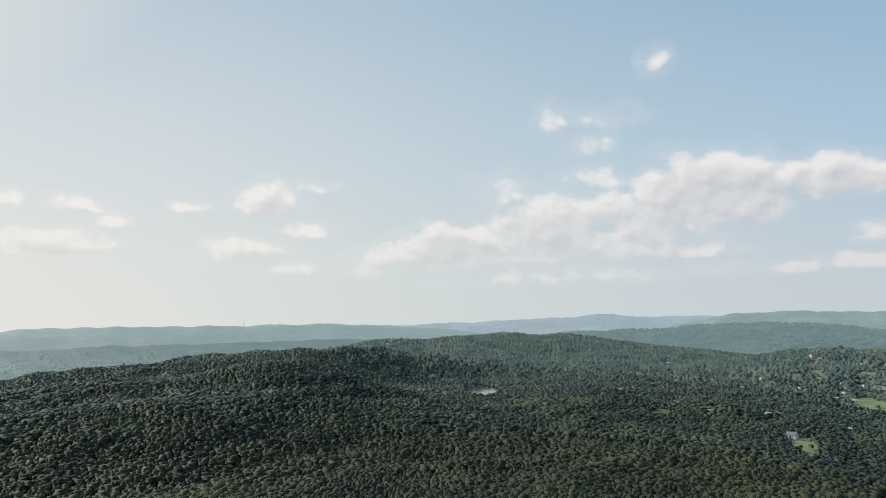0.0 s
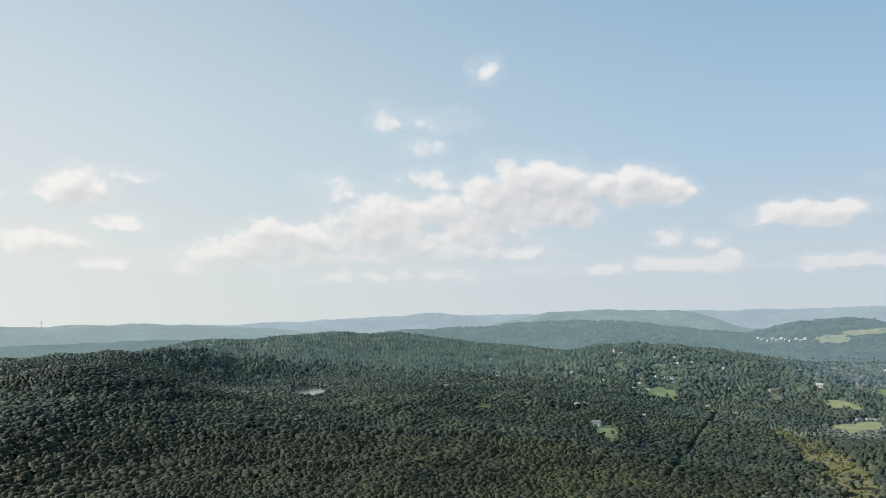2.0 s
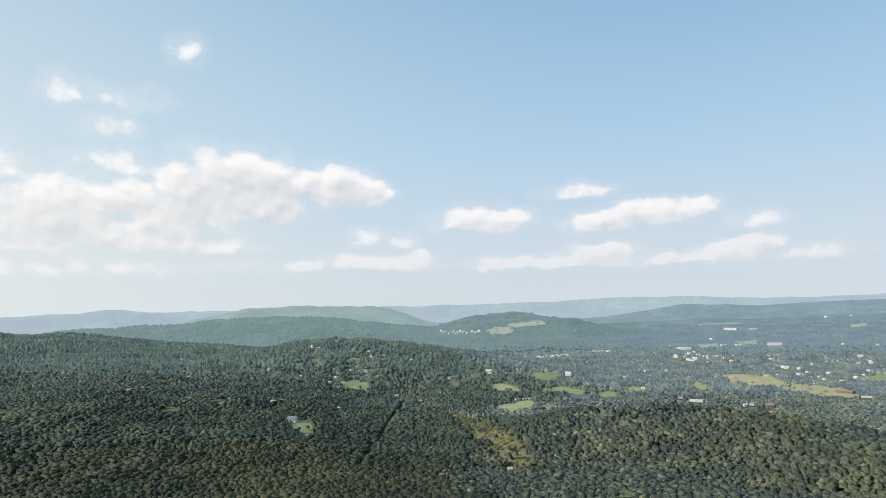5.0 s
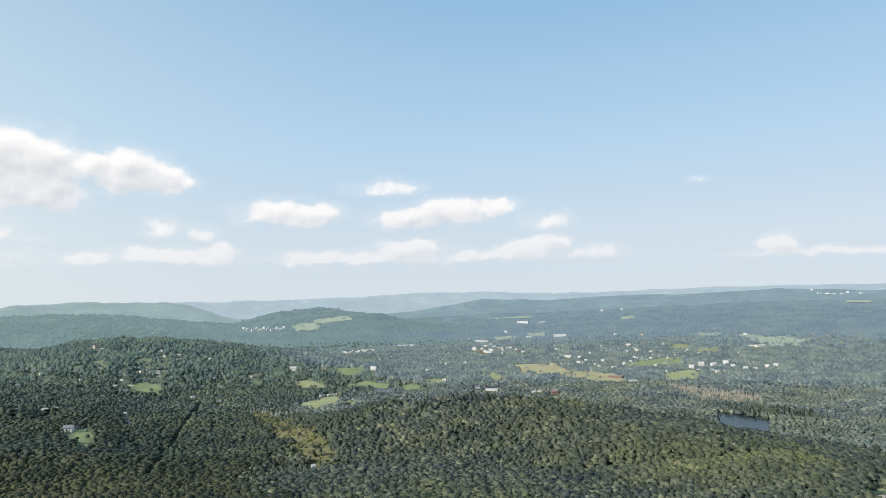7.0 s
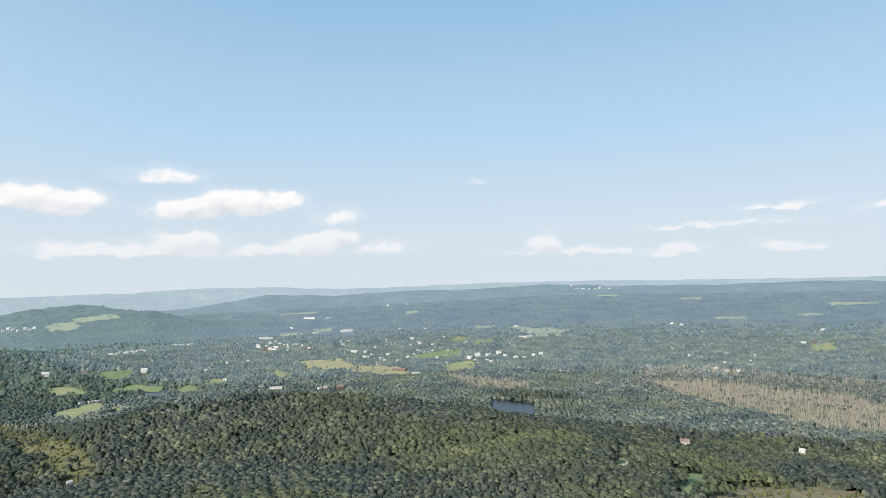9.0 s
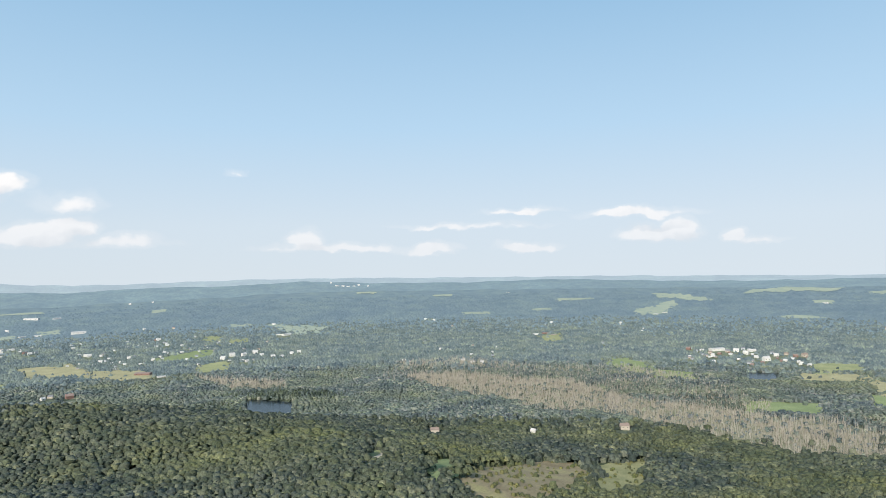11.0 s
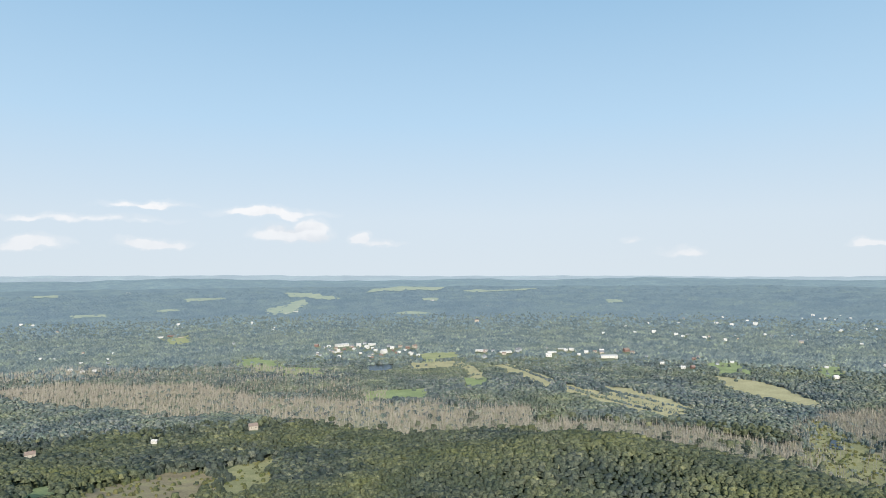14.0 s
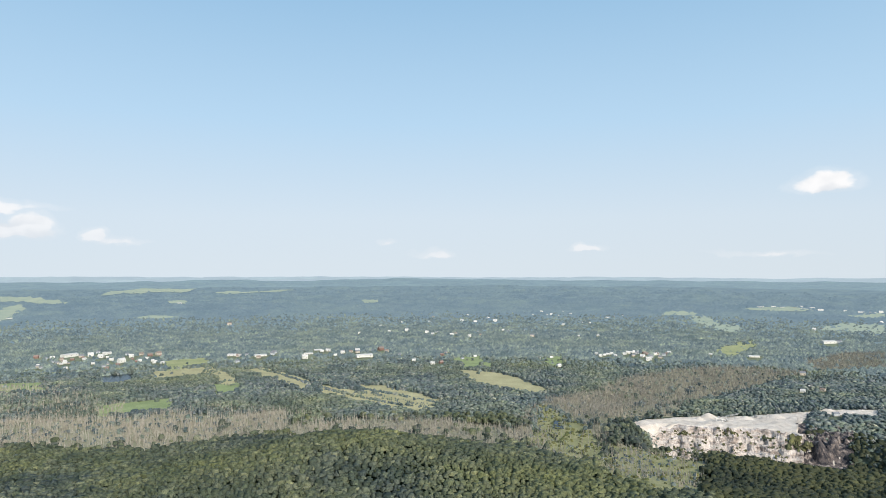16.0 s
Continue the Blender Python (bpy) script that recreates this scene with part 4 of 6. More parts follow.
homes('row_homes', (39.2, 3048, 18, 'w'), (39.5, 3003, 18, 'w'), (39.9, 2961, 18, 'w'), (40.2, 2979, 18, 'w'), (40.5, 2940, 18, 'w'), (40.8, 2958, 18, 'w'), (41.1, 2922, 18, 'w'), (41.4, 2892, 18, 'w'), (41.8, 2904, 19, 'w'), (42.1, 2880, 18, 'w'), (42.4, 2895, 19, 'w'))
homes('row_homes', (47.3, 2229, 13, 'w'), (47.5, 2208, 13, 'w'), (47.8, 2226, 13, 'w'), (48.0, 2247, 13, 'w'), (48.3, 2223, 13, 'w'), (48.5, 2241, 13, 'w'), (48.8, 2265, 13, 'w'), (49.0, 2238, 13, 'w'), (49.2, 2262, 13, 'w'), (49.5, 2292, 13, 'w'), (49.7, 2256, 13, 'w'), (51.8, 2385, 12, 'w'), (52.0, 2385, 12, 'w'), (52.3, 2385, 12, 'w'), (52.6, 2385, 12, 'w'), (52.9, 2382, 12, 'w'), (53.1, 2382, 12, 'w'))
homes('town', (58.2, 2223, 15, 'w'), (58.5, 2283, 13, 'r'), (58.9, 2184, 15, 'w'), (59.2, 2265, 17, 'w'), (59.6, 2163, 15, 'r'), (59.9, 2244, 15, 'w'), (60.2, 2142, 13, 't'), (60.6, 2205, 13, 'w'), (59.0, 2058, 12, 'r'), (59.6, 2310, 14, 'w'), (58.6, 2481, 33, 'w'), (62.3, 2066, 16, 'w'), (62.7, 2079, 14, 'g'), (59.6, 1323, 28, 'w'), (58.4, 1356, 10, 'g'), (63.6, 1300, 10, 't'), (64.8, 1281, 14, 'r'), (63.1, 1287, 9, 'w'), (60.9, 2790, 19, 'w'), (60.1, 3533, 30, 'g'))
homes('town_sheds', (62.4, 3279, 83, 'w'), (64.0, 3276, 44, 'g'), (61.8, 2562, 30, 'w'), (62.8, 2580, 30, 'w'), (65.4, 2561, 65, 'w'), (69.8, 1502, 45, 'r'), (71.1, 1455, 24, 'w'), (80.7, 2192, 41, 'w'), (80.1, 2204, 26, 'w'), (79.7, 2498, 17, 'w'), (75.7, 1677, 17, 'w'), (76.4, 1736, 18, 'w'), (77.3, 1733, 17, 'w'), (78.2, 1776, 18, 'w'), (78.7, 1721, 14, 'w'), (77.2, 1627, 10, 'w'), (79.6, 1677, 14, 'w'), (80.3, 1670, 13, 'w'), (81.1, 1736, 13, 'w'), (81.7, 1765, 13, 'w'))
homes('valley_scatter', (67.1, 1774, 10, 'w'), (67.8, 1605, 9, 'w'), (67.9, 1656, 8, 'g'), (68.5, 1697, 9, 'w'), (69.6, 1672, 10, 'w'), (66.9, 1907, 10, 'w'), (70.9, 2233, 19, 'w'), (69.9, 2597, 15, 'w'), (72.0, 2555, 17, 't'), (73.2, 1959, 10, 'r'), (74.5, 1964, 8, 'w'), (57.8, 2568, 11, 'w'), (56.6, 2280, 11, 'w'), (73.8, 1603, 8, 'w'), (65.8, 1972, 10, 'w'), (69.2, 1854, 9, 'g'), (72.6, 2028, 12, 'w'))
homes('ridge_homes', (82.8, 4529, 27, 'w'), (84.4, 4056, 17, 'w'), (84.9, 3919, 30, 'w'), (85.4, 3923, 30, 'w'), (85.8, 3931, 26, 'w'), (86.3, 3957, 23, 'w'), (86.7, 3978, 20, 'w'), (87.5, 3940, 17, 'w'), (68.9, 3705, 19, 'w'), (70.5, 3701, 16, 'w'))
homes('basin_homes', (92.3, 2539, 17, 'w'), (93.0, 2485, 13, 'w'), (90.4, 1514, 10, 'w'), (90.8, 1494, 9, 'g'), (93.5, 1723, 9, 'w'), (94.4, 1685, 8, 'w'), (95.4, 1501, 11, 'w'), (96.2, 1467, 10, 'w'), (97.0, 1464, 11, 'w'), (98.3, 1751, 9, 'w'), (97.9, 1636, 7, 'w'), (101.6, 2064, 31, 'w'), (102.4, 2093, 32, 'r'), (103.1, 2035, 24, 't'), (92.9, 813, 12, 't'), (101.2, 832, 8, 'w'), (108.6, 863, 13, 't'), (107.1, 1839, 12, 'g'), (112.0, 2671, 27, 'w'), (108.5, 2329, 10, 'w'), (110.2, 2141, 9, 'w'), (102.9, 2349, 16, 'w'), (99.3, 3571, 24, 'w'))
homes('village', (113.7, 1723, 14, 'r'), (114.7, 1697, 13, 'w'), (115.8, 1721, 49, 'w'), (116.6, 1694, 14, 't'), (117.2, 1705, 17, 'w'), (117.9, 1665, 17, 'w'), (118.6, 1608, 12, 'w'), (119.3, 1564, 20, 'w'), (120.0, 1649, 14, 'w'), (120.6, 1562, 11, 'w'), (120.7, 1672, 13, 't'), (121.3, 1645, 14, 'r'), (121.9, 1658, 17, 't'), (121.7, 1535, 9, 'w'), (118.3, 1480, 9, 'r'), (116.0, 1652, 11, 'r'), (115.3, 1670, 11, 't'), (122.2, 1501, 11, 'w'), (121.1, 1594, 11, 'w'), (117.7, 1749, 12, 'g'))
homes('mill_sheds', (127.6, 1581, 40, 'w'), (129.6, 1559, 39, 'w'), (127.8, 1466, 12, 'g'), (133.5, 1559, 29, 'w'), (134.3, 1624, 27, 'g'), (135.1, 1608, 14, 'w'), (138.1, 1502, 53, 'w'), (139.5, 1620, 19, 'r'), (140.0, 1591, 13, 't'), (136.3, 1576, 13, 'w'), (137.0, 1591, 12, 't'), (133.2, 1491, 18, 'w'))
homes('slope_homes', (144.7, 1511, 11, 'r'), (145.0, 1549, 10, 't'), (144.6, 1384, 10, 'r'), (143.9, 1375, 10, 'w'), (142.3, 1425, 11, 'w'), (141.1, 1535, 9, 'g'), (147.5, 1491, 10, 'w'), (146.4, 1450, 10, 'g'), (141.7, 2064, 19, 'w'), (143.4, 2009, 17, 'w'), (143.9, 1970, 13, 'w'), (145.5, 1936, 15, 'w'), (147.0, 1905, 13, 'w'), (141.2, 2277, 15, 'w'), (143.6, 2294, 13, 'w'), (146.4, 2316, 19, 'w'), (147.5, 2294, 17, 'w'), (148.6, 2398, 14, 'w'), (149.2, 2304, 21, 'w'), (152.3, 1916, 16, 't'))
homes('slope_homes', (152.8, 1983, 12, 'w'), (150.3, 2042, 14, 'g'), (139.5, 2204, 11, 'w'), (140.2, 2044, 14, 'w'), (137.7, 2007, 12, 'w'), (153.1, 2608, 15, 'w'), (153.9, 2517, 15, 'w'), (154.8, 2642, 13, 'w'), (155.5, 2583, 13, 'w'), (158.5, 2455, 23, 'w'), (152.9, 1481, 10, 'g'), (153.9, 1494, 10, 'w'), (154.5, 1357, 11, 'w'), (127.2, 2294, 21, 't'), (128.1, 2786, 12, 'g'), (123.4, 3024, 30, 'w'), (111.3, 2634, 27, 'w'), (108.5, 2364, 12, 'w'), (110.3, 2202, 9, 'w'))
homes('trailer_rows', (157.6, 1565, 11, 'w'), (157.9, 1537, 10, 'w'), (158.2, 1549, 10, 'w'), (158.5, 1562, 11, 'w'), (158.8, 1574, 11, 'w'), (159.1, 1544, 10, 'w'), (160.1, 1601, 12, 'w'), (160.5, 1550, 12, 't'), (160.8, 1594, 12, 'g'), (161.2, 1544, 12, 'w'), (161.5, 1589, 12, 't'), (161.9, 1539, 12, 'g'), (162.2, 1586, 12, 'w'), (162.6, 1535, 12, 't'), (162.9, 1584, 12, 'g'), (163.3, 1634, 12, 'w'), (161.7, 1490, 16, 'w'))
homes('far_plant', (166.4, 1622, 10, 'w'), (169.5, 1624, 33, 'w'), (174.5, 1981, 50, 'w'), (175.2, 1989, 20, 'g'), (173.6, 2282, 17, 'w'), (170.0, 2909, 34, 'w'), (170.9, 2915, 24, 'w'), (171.5, 2884, 29, 'w'), (172.3, 2872, 24, 't'), (172.7, 2989, 30, 'w'), (173.0, 2850, 29, 'g'), (173.5, 2956, 25, 'w'), (174.0, 2868, 34, 'w'), (175.6, 2847, 14, 'w'), (176.6, 2822, 28, 'w'), (177.3, 2813, 28, 'w'), (177.8, 2822, 21, 'w'), (177.8, 2525, 17, 'w'), (172.8, 1208, 9, 'w'), (173.3, 1257, 8, 'w'), (174.1, 1236, 9, 't'), (172.8, 1392, 12, 't'), (174.9, 982, 9, 'g'))
road('road', M_ROAD, 9.0, (173.6, 2289), (175.0, 2403), (176.8, 2506), (178.0, 2544))
road('track', M_SAND, 5.0, (152.7, 853), (153.8, 854), (155.3, 842))
road('track', M_SAND, 5.0, (86.9, 554), (87.7, 567), (88.4, 576), (88.7, 604))
road('track', M_SAND, 6.0, (166.6, 1633), (167.7, 1843), (168.9, 1979))
# dark floor colour stands in for the trees' shade along the cut
road('road_cut', M_FLOOR, 6.5, (31.9, 717), (33.0, 813), (34.1, 975), (35.1, 1140), (36.0, 1311))
hedge((136.0, 1148), (140.7, 1057), (145.3, 974))
hedge((130.0, 1365), (134.2, 1143), (137.9, 1048))
hedge((134.9, 1113), (140.7, 983), (144.8, 936))
hedge((126.3, 1455), (127.1, 1337), (128.1, 1222))
hedge((133.9, 1212), (137.7, 1113), (141.4, 1049))
hedge((128.3, 1439), (131.4, 1283), (134.2, 1124))
hedge((122.5, 1431), (126.2, 1461))
hedge((61.3, 1629), (66.2, 1491))
hedge((137.9, 1106), (141.7, 1037))
cluster("village", (113.5, 122.2), (1500, 1740), 30, 201, colours="wwwtgrg")
cluster("town", (57.8, 62.8), (2040, 2300), 24, 202, (9, 16))
cluster("town", (63.0, 72.0), (1750, 2250), 24, 208, (8, 13), "wwtgrw")
cluster("trailer_rows", (159.8, 163.4), (1510, 1640), 14, 203)
cluster("valley_scatter", (64.5, 80.0), (1600, 2250), 36, 204, (7, 12), "wwtgw")
cluster("valley_scatter", (50.0, 58.0), (1500, 2200), 12, 209, (8, 12), "wwtg")
cluster("hill_homes", (26.5, 37.0), (1380, 1640), 16, 205, (7, 10), "wwgg")
cluster("hill_homes", (17.0, 26.0), (1120, 1600), 12, 210, (7, 10), "wgtg")
cluster("basin_homes", (90.0, 104.0), (1480, 2300), 10, 211, (7, 11), "wwtg")
cluster("slope_homes", (139.0, 160.0), (1900, 2550), 26, 206, (8, 12), "wwwtg")
cluster("mill_sheds", (127.0, 140.0), (1520, 1640), 12, 207, (8, 16))

# the houses of the far slopes, too small to tell apart
COLOURS = "wgtr"
co, faces, slots = [], [], []
for bearing, distance, width, colour, turn in FAR_HOMES:
    x, y = polar(bearing, distance)
    m = Matrix.Translation((x, y, float(ground_height(x, y)))) @ pose(0, 0, 0, 0, 0, turn - bearing)
    u, v, tall, top = width / 2, width * 0.36, width * 0.45, width * 0.68
    k = len(co)
    co += [m @ Vector(p) for p in ((-u, -v, -2), (u, -v, -2), (u, v, -2), (-u, v, -2), (-u, -v, tall), (u, -v, tall), (u, v, tall), (-u, v, tall), (-u, 0, top), (u, 0, top))]
    faces += [tuple(k + j for j in f) for f in ((0, 1, 5, 4), (1, 2, 6, 5), (2, 3, 7, 6), (3, 0, 4, 7), (4, 7, 8), (6, 5, 9), (4, 5, 9, 8), (6, 7, 8, 9))]
    slots += [COLOURS.index(colour)] * 6 + [4 + COLOURS.index(colour)] * 2
    SPOTS.append((x, y, width * 0.5 + 7.0))
me = bpy.data.meshes.new("far_houses")
me.from_pydata(co, [], faces)
for m in (*(WALL[c] for c in COLOURS), *(ROOF[c] for c in COLOURS)):
    me.materials.append(m)
me.polygons.foreach_set("material_index", slots)
tagged(new("far_houses", me), "small pale houses scattered over the far slopes", "houses", kind="stuff")

# the patterns the houses were copied from are taken away again
for pattern in TEMPLATES.values():
    for o in (*pattern.children_recursive, pattern):
        bpy.data.objects.remove(o)

# ---------------------------------------------------------------- ground
def ring_sheet(name, rad, th, mat, label, category, whole=True):
    rr, tt = np.meshgrid(rad, th, indexing="ij")
    x, y = rr * np.sin(tt), rr * np.cos(tt)
    co = np.stack([x, y, ground_height(x, y)], -1).reshape(-1, 3)
    na = len(th)
    i, j = np.arange(len(rad) - 1)[:, None] * na, np.arange(na if whole else na - 1)[None]
    k = (j + 1) % na
    quads = np.stack([i + j, i + k, i + na + k, i + na + j], -1).reshape(-1, 4)[:, ::-1]
    return mesh_object(name, co, quads, mat, None, True, label, category, kind="structure")


ROUND = np.radians(np.concatenate([np.arange(-40, 186, 0.5), np.arange(186, 320, 1.5)]))
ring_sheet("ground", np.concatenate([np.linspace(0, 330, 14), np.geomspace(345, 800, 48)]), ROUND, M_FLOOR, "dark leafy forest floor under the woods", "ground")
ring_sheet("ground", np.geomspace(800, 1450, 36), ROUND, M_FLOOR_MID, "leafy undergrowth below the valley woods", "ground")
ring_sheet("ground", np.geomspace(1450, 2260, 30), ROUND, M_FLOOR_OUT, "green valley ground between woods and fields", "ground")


def arc(b0, b1):
    """Bearings of the ground sheets from b0 to b1."""
    deg = np.concatenate([np.arange(-90, -40, 1.5), np.arange(-40, 186, 0.5), np.arange(186, 271, 1.5)])
    return np.radians(deg[(deg >= b0 - 0.01) & (deg <= b1 + 0.01)])


NEARER, FARTHER = np.geomspace(2260, 3750, 28), np.geomspace(3750, 4400, 12)
# haze is painted on: the leaf materials glow, paler with each farther belt
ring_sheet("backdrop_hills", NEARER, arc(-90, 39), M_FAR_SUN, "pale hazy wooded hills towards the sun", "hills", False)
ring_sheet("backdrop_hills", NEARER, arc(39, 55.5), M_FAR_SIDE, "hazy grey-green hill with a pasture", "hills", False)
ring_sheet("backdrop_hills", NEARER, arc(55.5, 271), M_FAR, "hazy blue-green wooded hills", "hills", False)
ring_sheet("backdrop_hills", FARTHER, arc(-90, 39), M_DIS_SUN, "hazy pale grey-blue wooded ridge towards the sun", "hills", False)
ring_sheet("backdrop_hills", FARTHER, arc(39, 271), M_DIS, "hazy blue distant wooded ridges", "hills", False)
ring_sheet("backdrop_hills", np.geomspace(4400, 4960, 12), ROUND, M_RIM, "faint hazy blue hills on the horizon", "hills")

# ---------------------------------------------------------------- woods
def crown_shape(rings, rng):
    """Unit crown as an uneven dome: rings of (count, radius, height)."""
    co, faces, start = [(0.1 * rng.normal(), 0.1 * rng.normal(), (1.0 if len(rings) > 1 else 0.75) + 0.12 * rng.normal())], [], 1
    for n, radius, height in rings:
        a = (np.arange(n) + rng.random() * 0.8) * 2 * np.pi / n
        r = radius * (1 + 0.24 * rng.normal(size=n))
        co += list(zip(r * np.cos(a), r * np.sin(a), height + 0.2 * rng.normal(size=n)))
        for i in range(n):
            j = (i + 1) % n
            if start == 1:
                faces.append((0, 1 + i, 1 + j))
            else:
                faces += [(start - n + i, start + i, start + j), (start - n + i, start + j, start - n + j)]
        start += n
    return np.array(co), np.array(faces)


def scatter(points, radius, height, lift, shapes, rng):
    """All crowns of one stand in one mesh's arrays."""
    pick = rng.integers(len(shapes), size=len(points))
    cos, fs, base = [], [], 0
    for k, (co, faces) in enumerate(shapes):
        p, rad, h, up = points[pick == k], radius[pick == k], height[pick == k], lift[pick == k]
        a = rng.random(len(p)) * 2 * np.pi
        c, s = np.cos(a)[:, None], np.sin(a)[:, None]
        x = (co[:, 0] * c - co[:, 1] * s) * rad[:, None] + p[:, 0:1]
        y = (co[:, 0] * s + co[:, 1] * c) * rad[:, None] + p[:, 1:2]
        z = co[:, 2] * h[:, None] + (p[:, 2] + up)[:, None]
        cos.append(np.stack([x, y, z], -1).reshape(-1, 3))
        fs.append((faces[None] + (np.arange(len(p)) * len(co))[:, None, None]).reshape(-1, 3) + base)
        base += len(p) * len(co)
    return np.concatenate(cos), np.concatenate(fs)


def grid_points(spacing, r0, r1, rng, ragged=0.1, view=VIEW):
    n = int(r1 * 1.1 / spacing)
    g = (np.arange(-n, n) + 0.5) * spacing
    x, y = np.meshgrid(g, g)
    x, y = x.ravel(), y.ravel()
    r, b = np.hypot(x, y), np.degrees(np.arctan2(x, y))
    b = np.where(b < -120, b + 360, b)
    soft = 1 + ragged * (rng.random(len(x)) - 0.5)
    stray = b + (5 * (rng.random(len(x)) - 0.5) + 5 * np.sin(r * 0.012)) * (view != VIEW)
    keep = (r * soft > r0) & (r * soft <= r1) & (stray > view[0]) & (stray < view[1]) & (b > -122) & (b < 238)
    x, y = x[keep], y[keep]
    x, y = x + (rng.random(len(x)) - 0.5) * spacing * 0.95, y + (rng.random(len(x)) - 0.5) * spacing * 0.95
    return np.column_stack([x, y, ground_height(x, y)])


def clear(points, rng, tall):
    """Thins the woods over fields, water, swamp and houses, and where trees would hide a house from the camera."""
    keep = np.ones(len(points), bool)
    x, y, z = points.T
    wx = x + 6 * np.sin(y * 0.11 + 2 * np.sin(x * 0.05)) + 3 * np.sin(y * 0.31)
    wy = y + 6 * np.sin(x * 0.10 + 2 * np.sin(y * 0.06)) + 3 * np.sin(x * 0.29)
    for poly, name in MASKS:
        px, py = (x, y) if name in ("water", "quarry", "road") else (wx, wy)
        a = np.array(poly)
        idx = np.nonzero((px > a[:, 0].min()) & (px < a[:, 0].max()) & (py > a[:, 1].min()) & (py < a[:, 1].max()) & keep)[0]
        if len(idx):
            hit = idx[inside(poly, px[idx], py[idx])]
            if name == "drowned_woods":
                hit = hit[rng.random(len(hit)) > 0.5]
            elif name in ("swamp", "scrub_meadow"):
                hit = hit[rng.random(len(hit)) > 0.07]
            elif name not in ("water", "quarry", "road"):
                hit = hit[rng.random(len(hit)) > (0.004 if np.hypot(*a.mean(0)) < 1300 else 0.02 if np.hypot(*a.mean(0)) < 2000 else 0.09)]
            keep[hit] = False
    # trees whose tops cover a house as seen from the camera
    for share in (0.0, 0.4, 0.8):
        s = (EYE_Z - z) / (EYE_Z - z - tall * share)
        px, py = x * s, y * s
        for sx, sy, radius in SPOTS:
            keep[(abs(px - sx) < radius) & (abs(py - sy) < radius) & ((px - sx) ** 2 + (py - sy) ** 2 < radius * radius)] = False
    return points[keep]


def tree_crown(sides, angles, rng):
    """One leafy crown, as wide and as high as one: rings of boughs at those angles from the top, swelling and falling in."""
    co, faces, start = [(0.15 * rng.normal(), 0.15 * rng.normal(), 0.95 + 0.06 * rng.normal())], [], 1
    lobes, turn = rng.integers(2, 5), rng.random(2) * 6.28
    for k, angle in enumerate(np.radians(angles)):
        a = (np.arange(sides) + 0.5 * (k % 2) + 0.35 * (rng.random(sides) - 0.5)) * 2 * np.pi / sides
        swell = 1 + 0.17 * np.sin(lobes * a + turn[0] + 1.3 * k) + 0.17 * rng.normal(size=sides)
        r = np.sin(angle) * swell
        co += list(zip(r * np.cos(a), r * np.sin(a), np.cos(angle) * swell + 0.05 * rng.normal(size=sides)))
        for i in range(sides):
            j = (i + 1) % sides
            if start == 1:
                faces.append((0, 1 + i, 1 + j))
            else:
                faces += [(start - sides + i, start + i, start + j), (start - sides + i, start + j, start - sides + j)]
        start += sides
    return np.array(co), np.array(faces)


def woods(spacing, r0, r1, crown, mat, label, seed, tall=11.0, size=0.74, view=VIEW, spread=0.28, ragged=0.1, glades=0.0, slim=1.0):
    """Woods tree by tree: every crown a lumpy dome of its own size, height and tone. crown: sides and ring angles."""
    rng = np.random.default_rng(seed)
    p = clear(grid_points(spacing, r0, r1, rng, ragged, view), rng, tall + 3)
    b, r = np.degrees(np.arctan2(p[:, 0], p[:, 1])), np.hypot(p[:, 0], p[:, 1])
    if glades:
        bare = np.sin(p[:, 0] * 0.013 + 2.1 * np.sin(p[:, 1] * 0.009)) * np.sin(p[:, 1] * 0.017 + 1.7 * np.sin(p[:, 0] * 0.011 + 1)) + 0.25 * rng.normal(size=len(p))
        keep = bare < glades
        p, b, r = p[keep], b[keep], r[keep]
    p = p[~((b > THICKET[0]) & (b < THICKET[1]) & (r > THICKET[2]) & (r < THICKET[3]))]
    n = len(p)
    # stands of older and younger trees
    stand = 1 + 0.16 * np.sin(p[:, 0] * 0.021 + 2 * np.sin(p[:, 1] * 0.017)) + 0.12 * np.sin(p[:, 1] * 0.033 + 1.5 * np.sin(p[:, 0] * 0.027))
    grow = np.clip(stand + spread * rng.normal(size=n), 0.5, 1.75)
    radius = spacing * size * grow
    height = radius * slim * (0.72 + 0.56 * rng.random(n))
    lift = tall * (0.75 + 0.25 * grow) + 0.6 * rng.normal(size=n) - height
    shapes = [tree_crown(*crown, rng) for _ in range(14)]
    co, faces = scatter(p, radius, height, np.maximum(lift, 0.3), shapes, rng)
    return mesh_object("woods", co, faces, mat, None, True, label, "woods", kind="stuff")


# ---------------------------------------------------------------- quarry
def patch(b0, b1, r0, r1, nb, nr, shape):
    """A grid over a stretch of the plan: shape(bearing, share) gives distance and lift over the ground."""
    b, s = np.meshgrid(np.linspace(b0, b1, nb), np.linspace(0, 1, nr), indexing="ij")
    r = r0(b) + (r1(b) - r0(b)) * s
    x, y = r * np.sin(np.radians(b)), r * np.cos(np.radians(b))
    z = shape(b, s, x, y)
    i, j = np.arange(nb - 1)[:, None] * nr, np.arange(nr - 1)[None]
    quads = np.stack([i + j, i + nr + j, i + nr + j + 1, i + j + 1], -1).reshape(-1, 4)
    return np.stack([x, y, z], -1).reshape(-1, 3), quads[:, ::-1]


def rough(x, y, size):
    return np.array([noise.fractal(Vector((a / size, b / size, 3.1)), 0.9, 2.1, 4) for a, b in zip(x.ravel(), y.ravel())]).reshape(x.shape)


quarry = tagged(new("quarry"), "white gravel quarry with stepped rock face among woods", "quarry", kind="structure")
FACE = 44.0  # how far the worked face reaches out from the rim
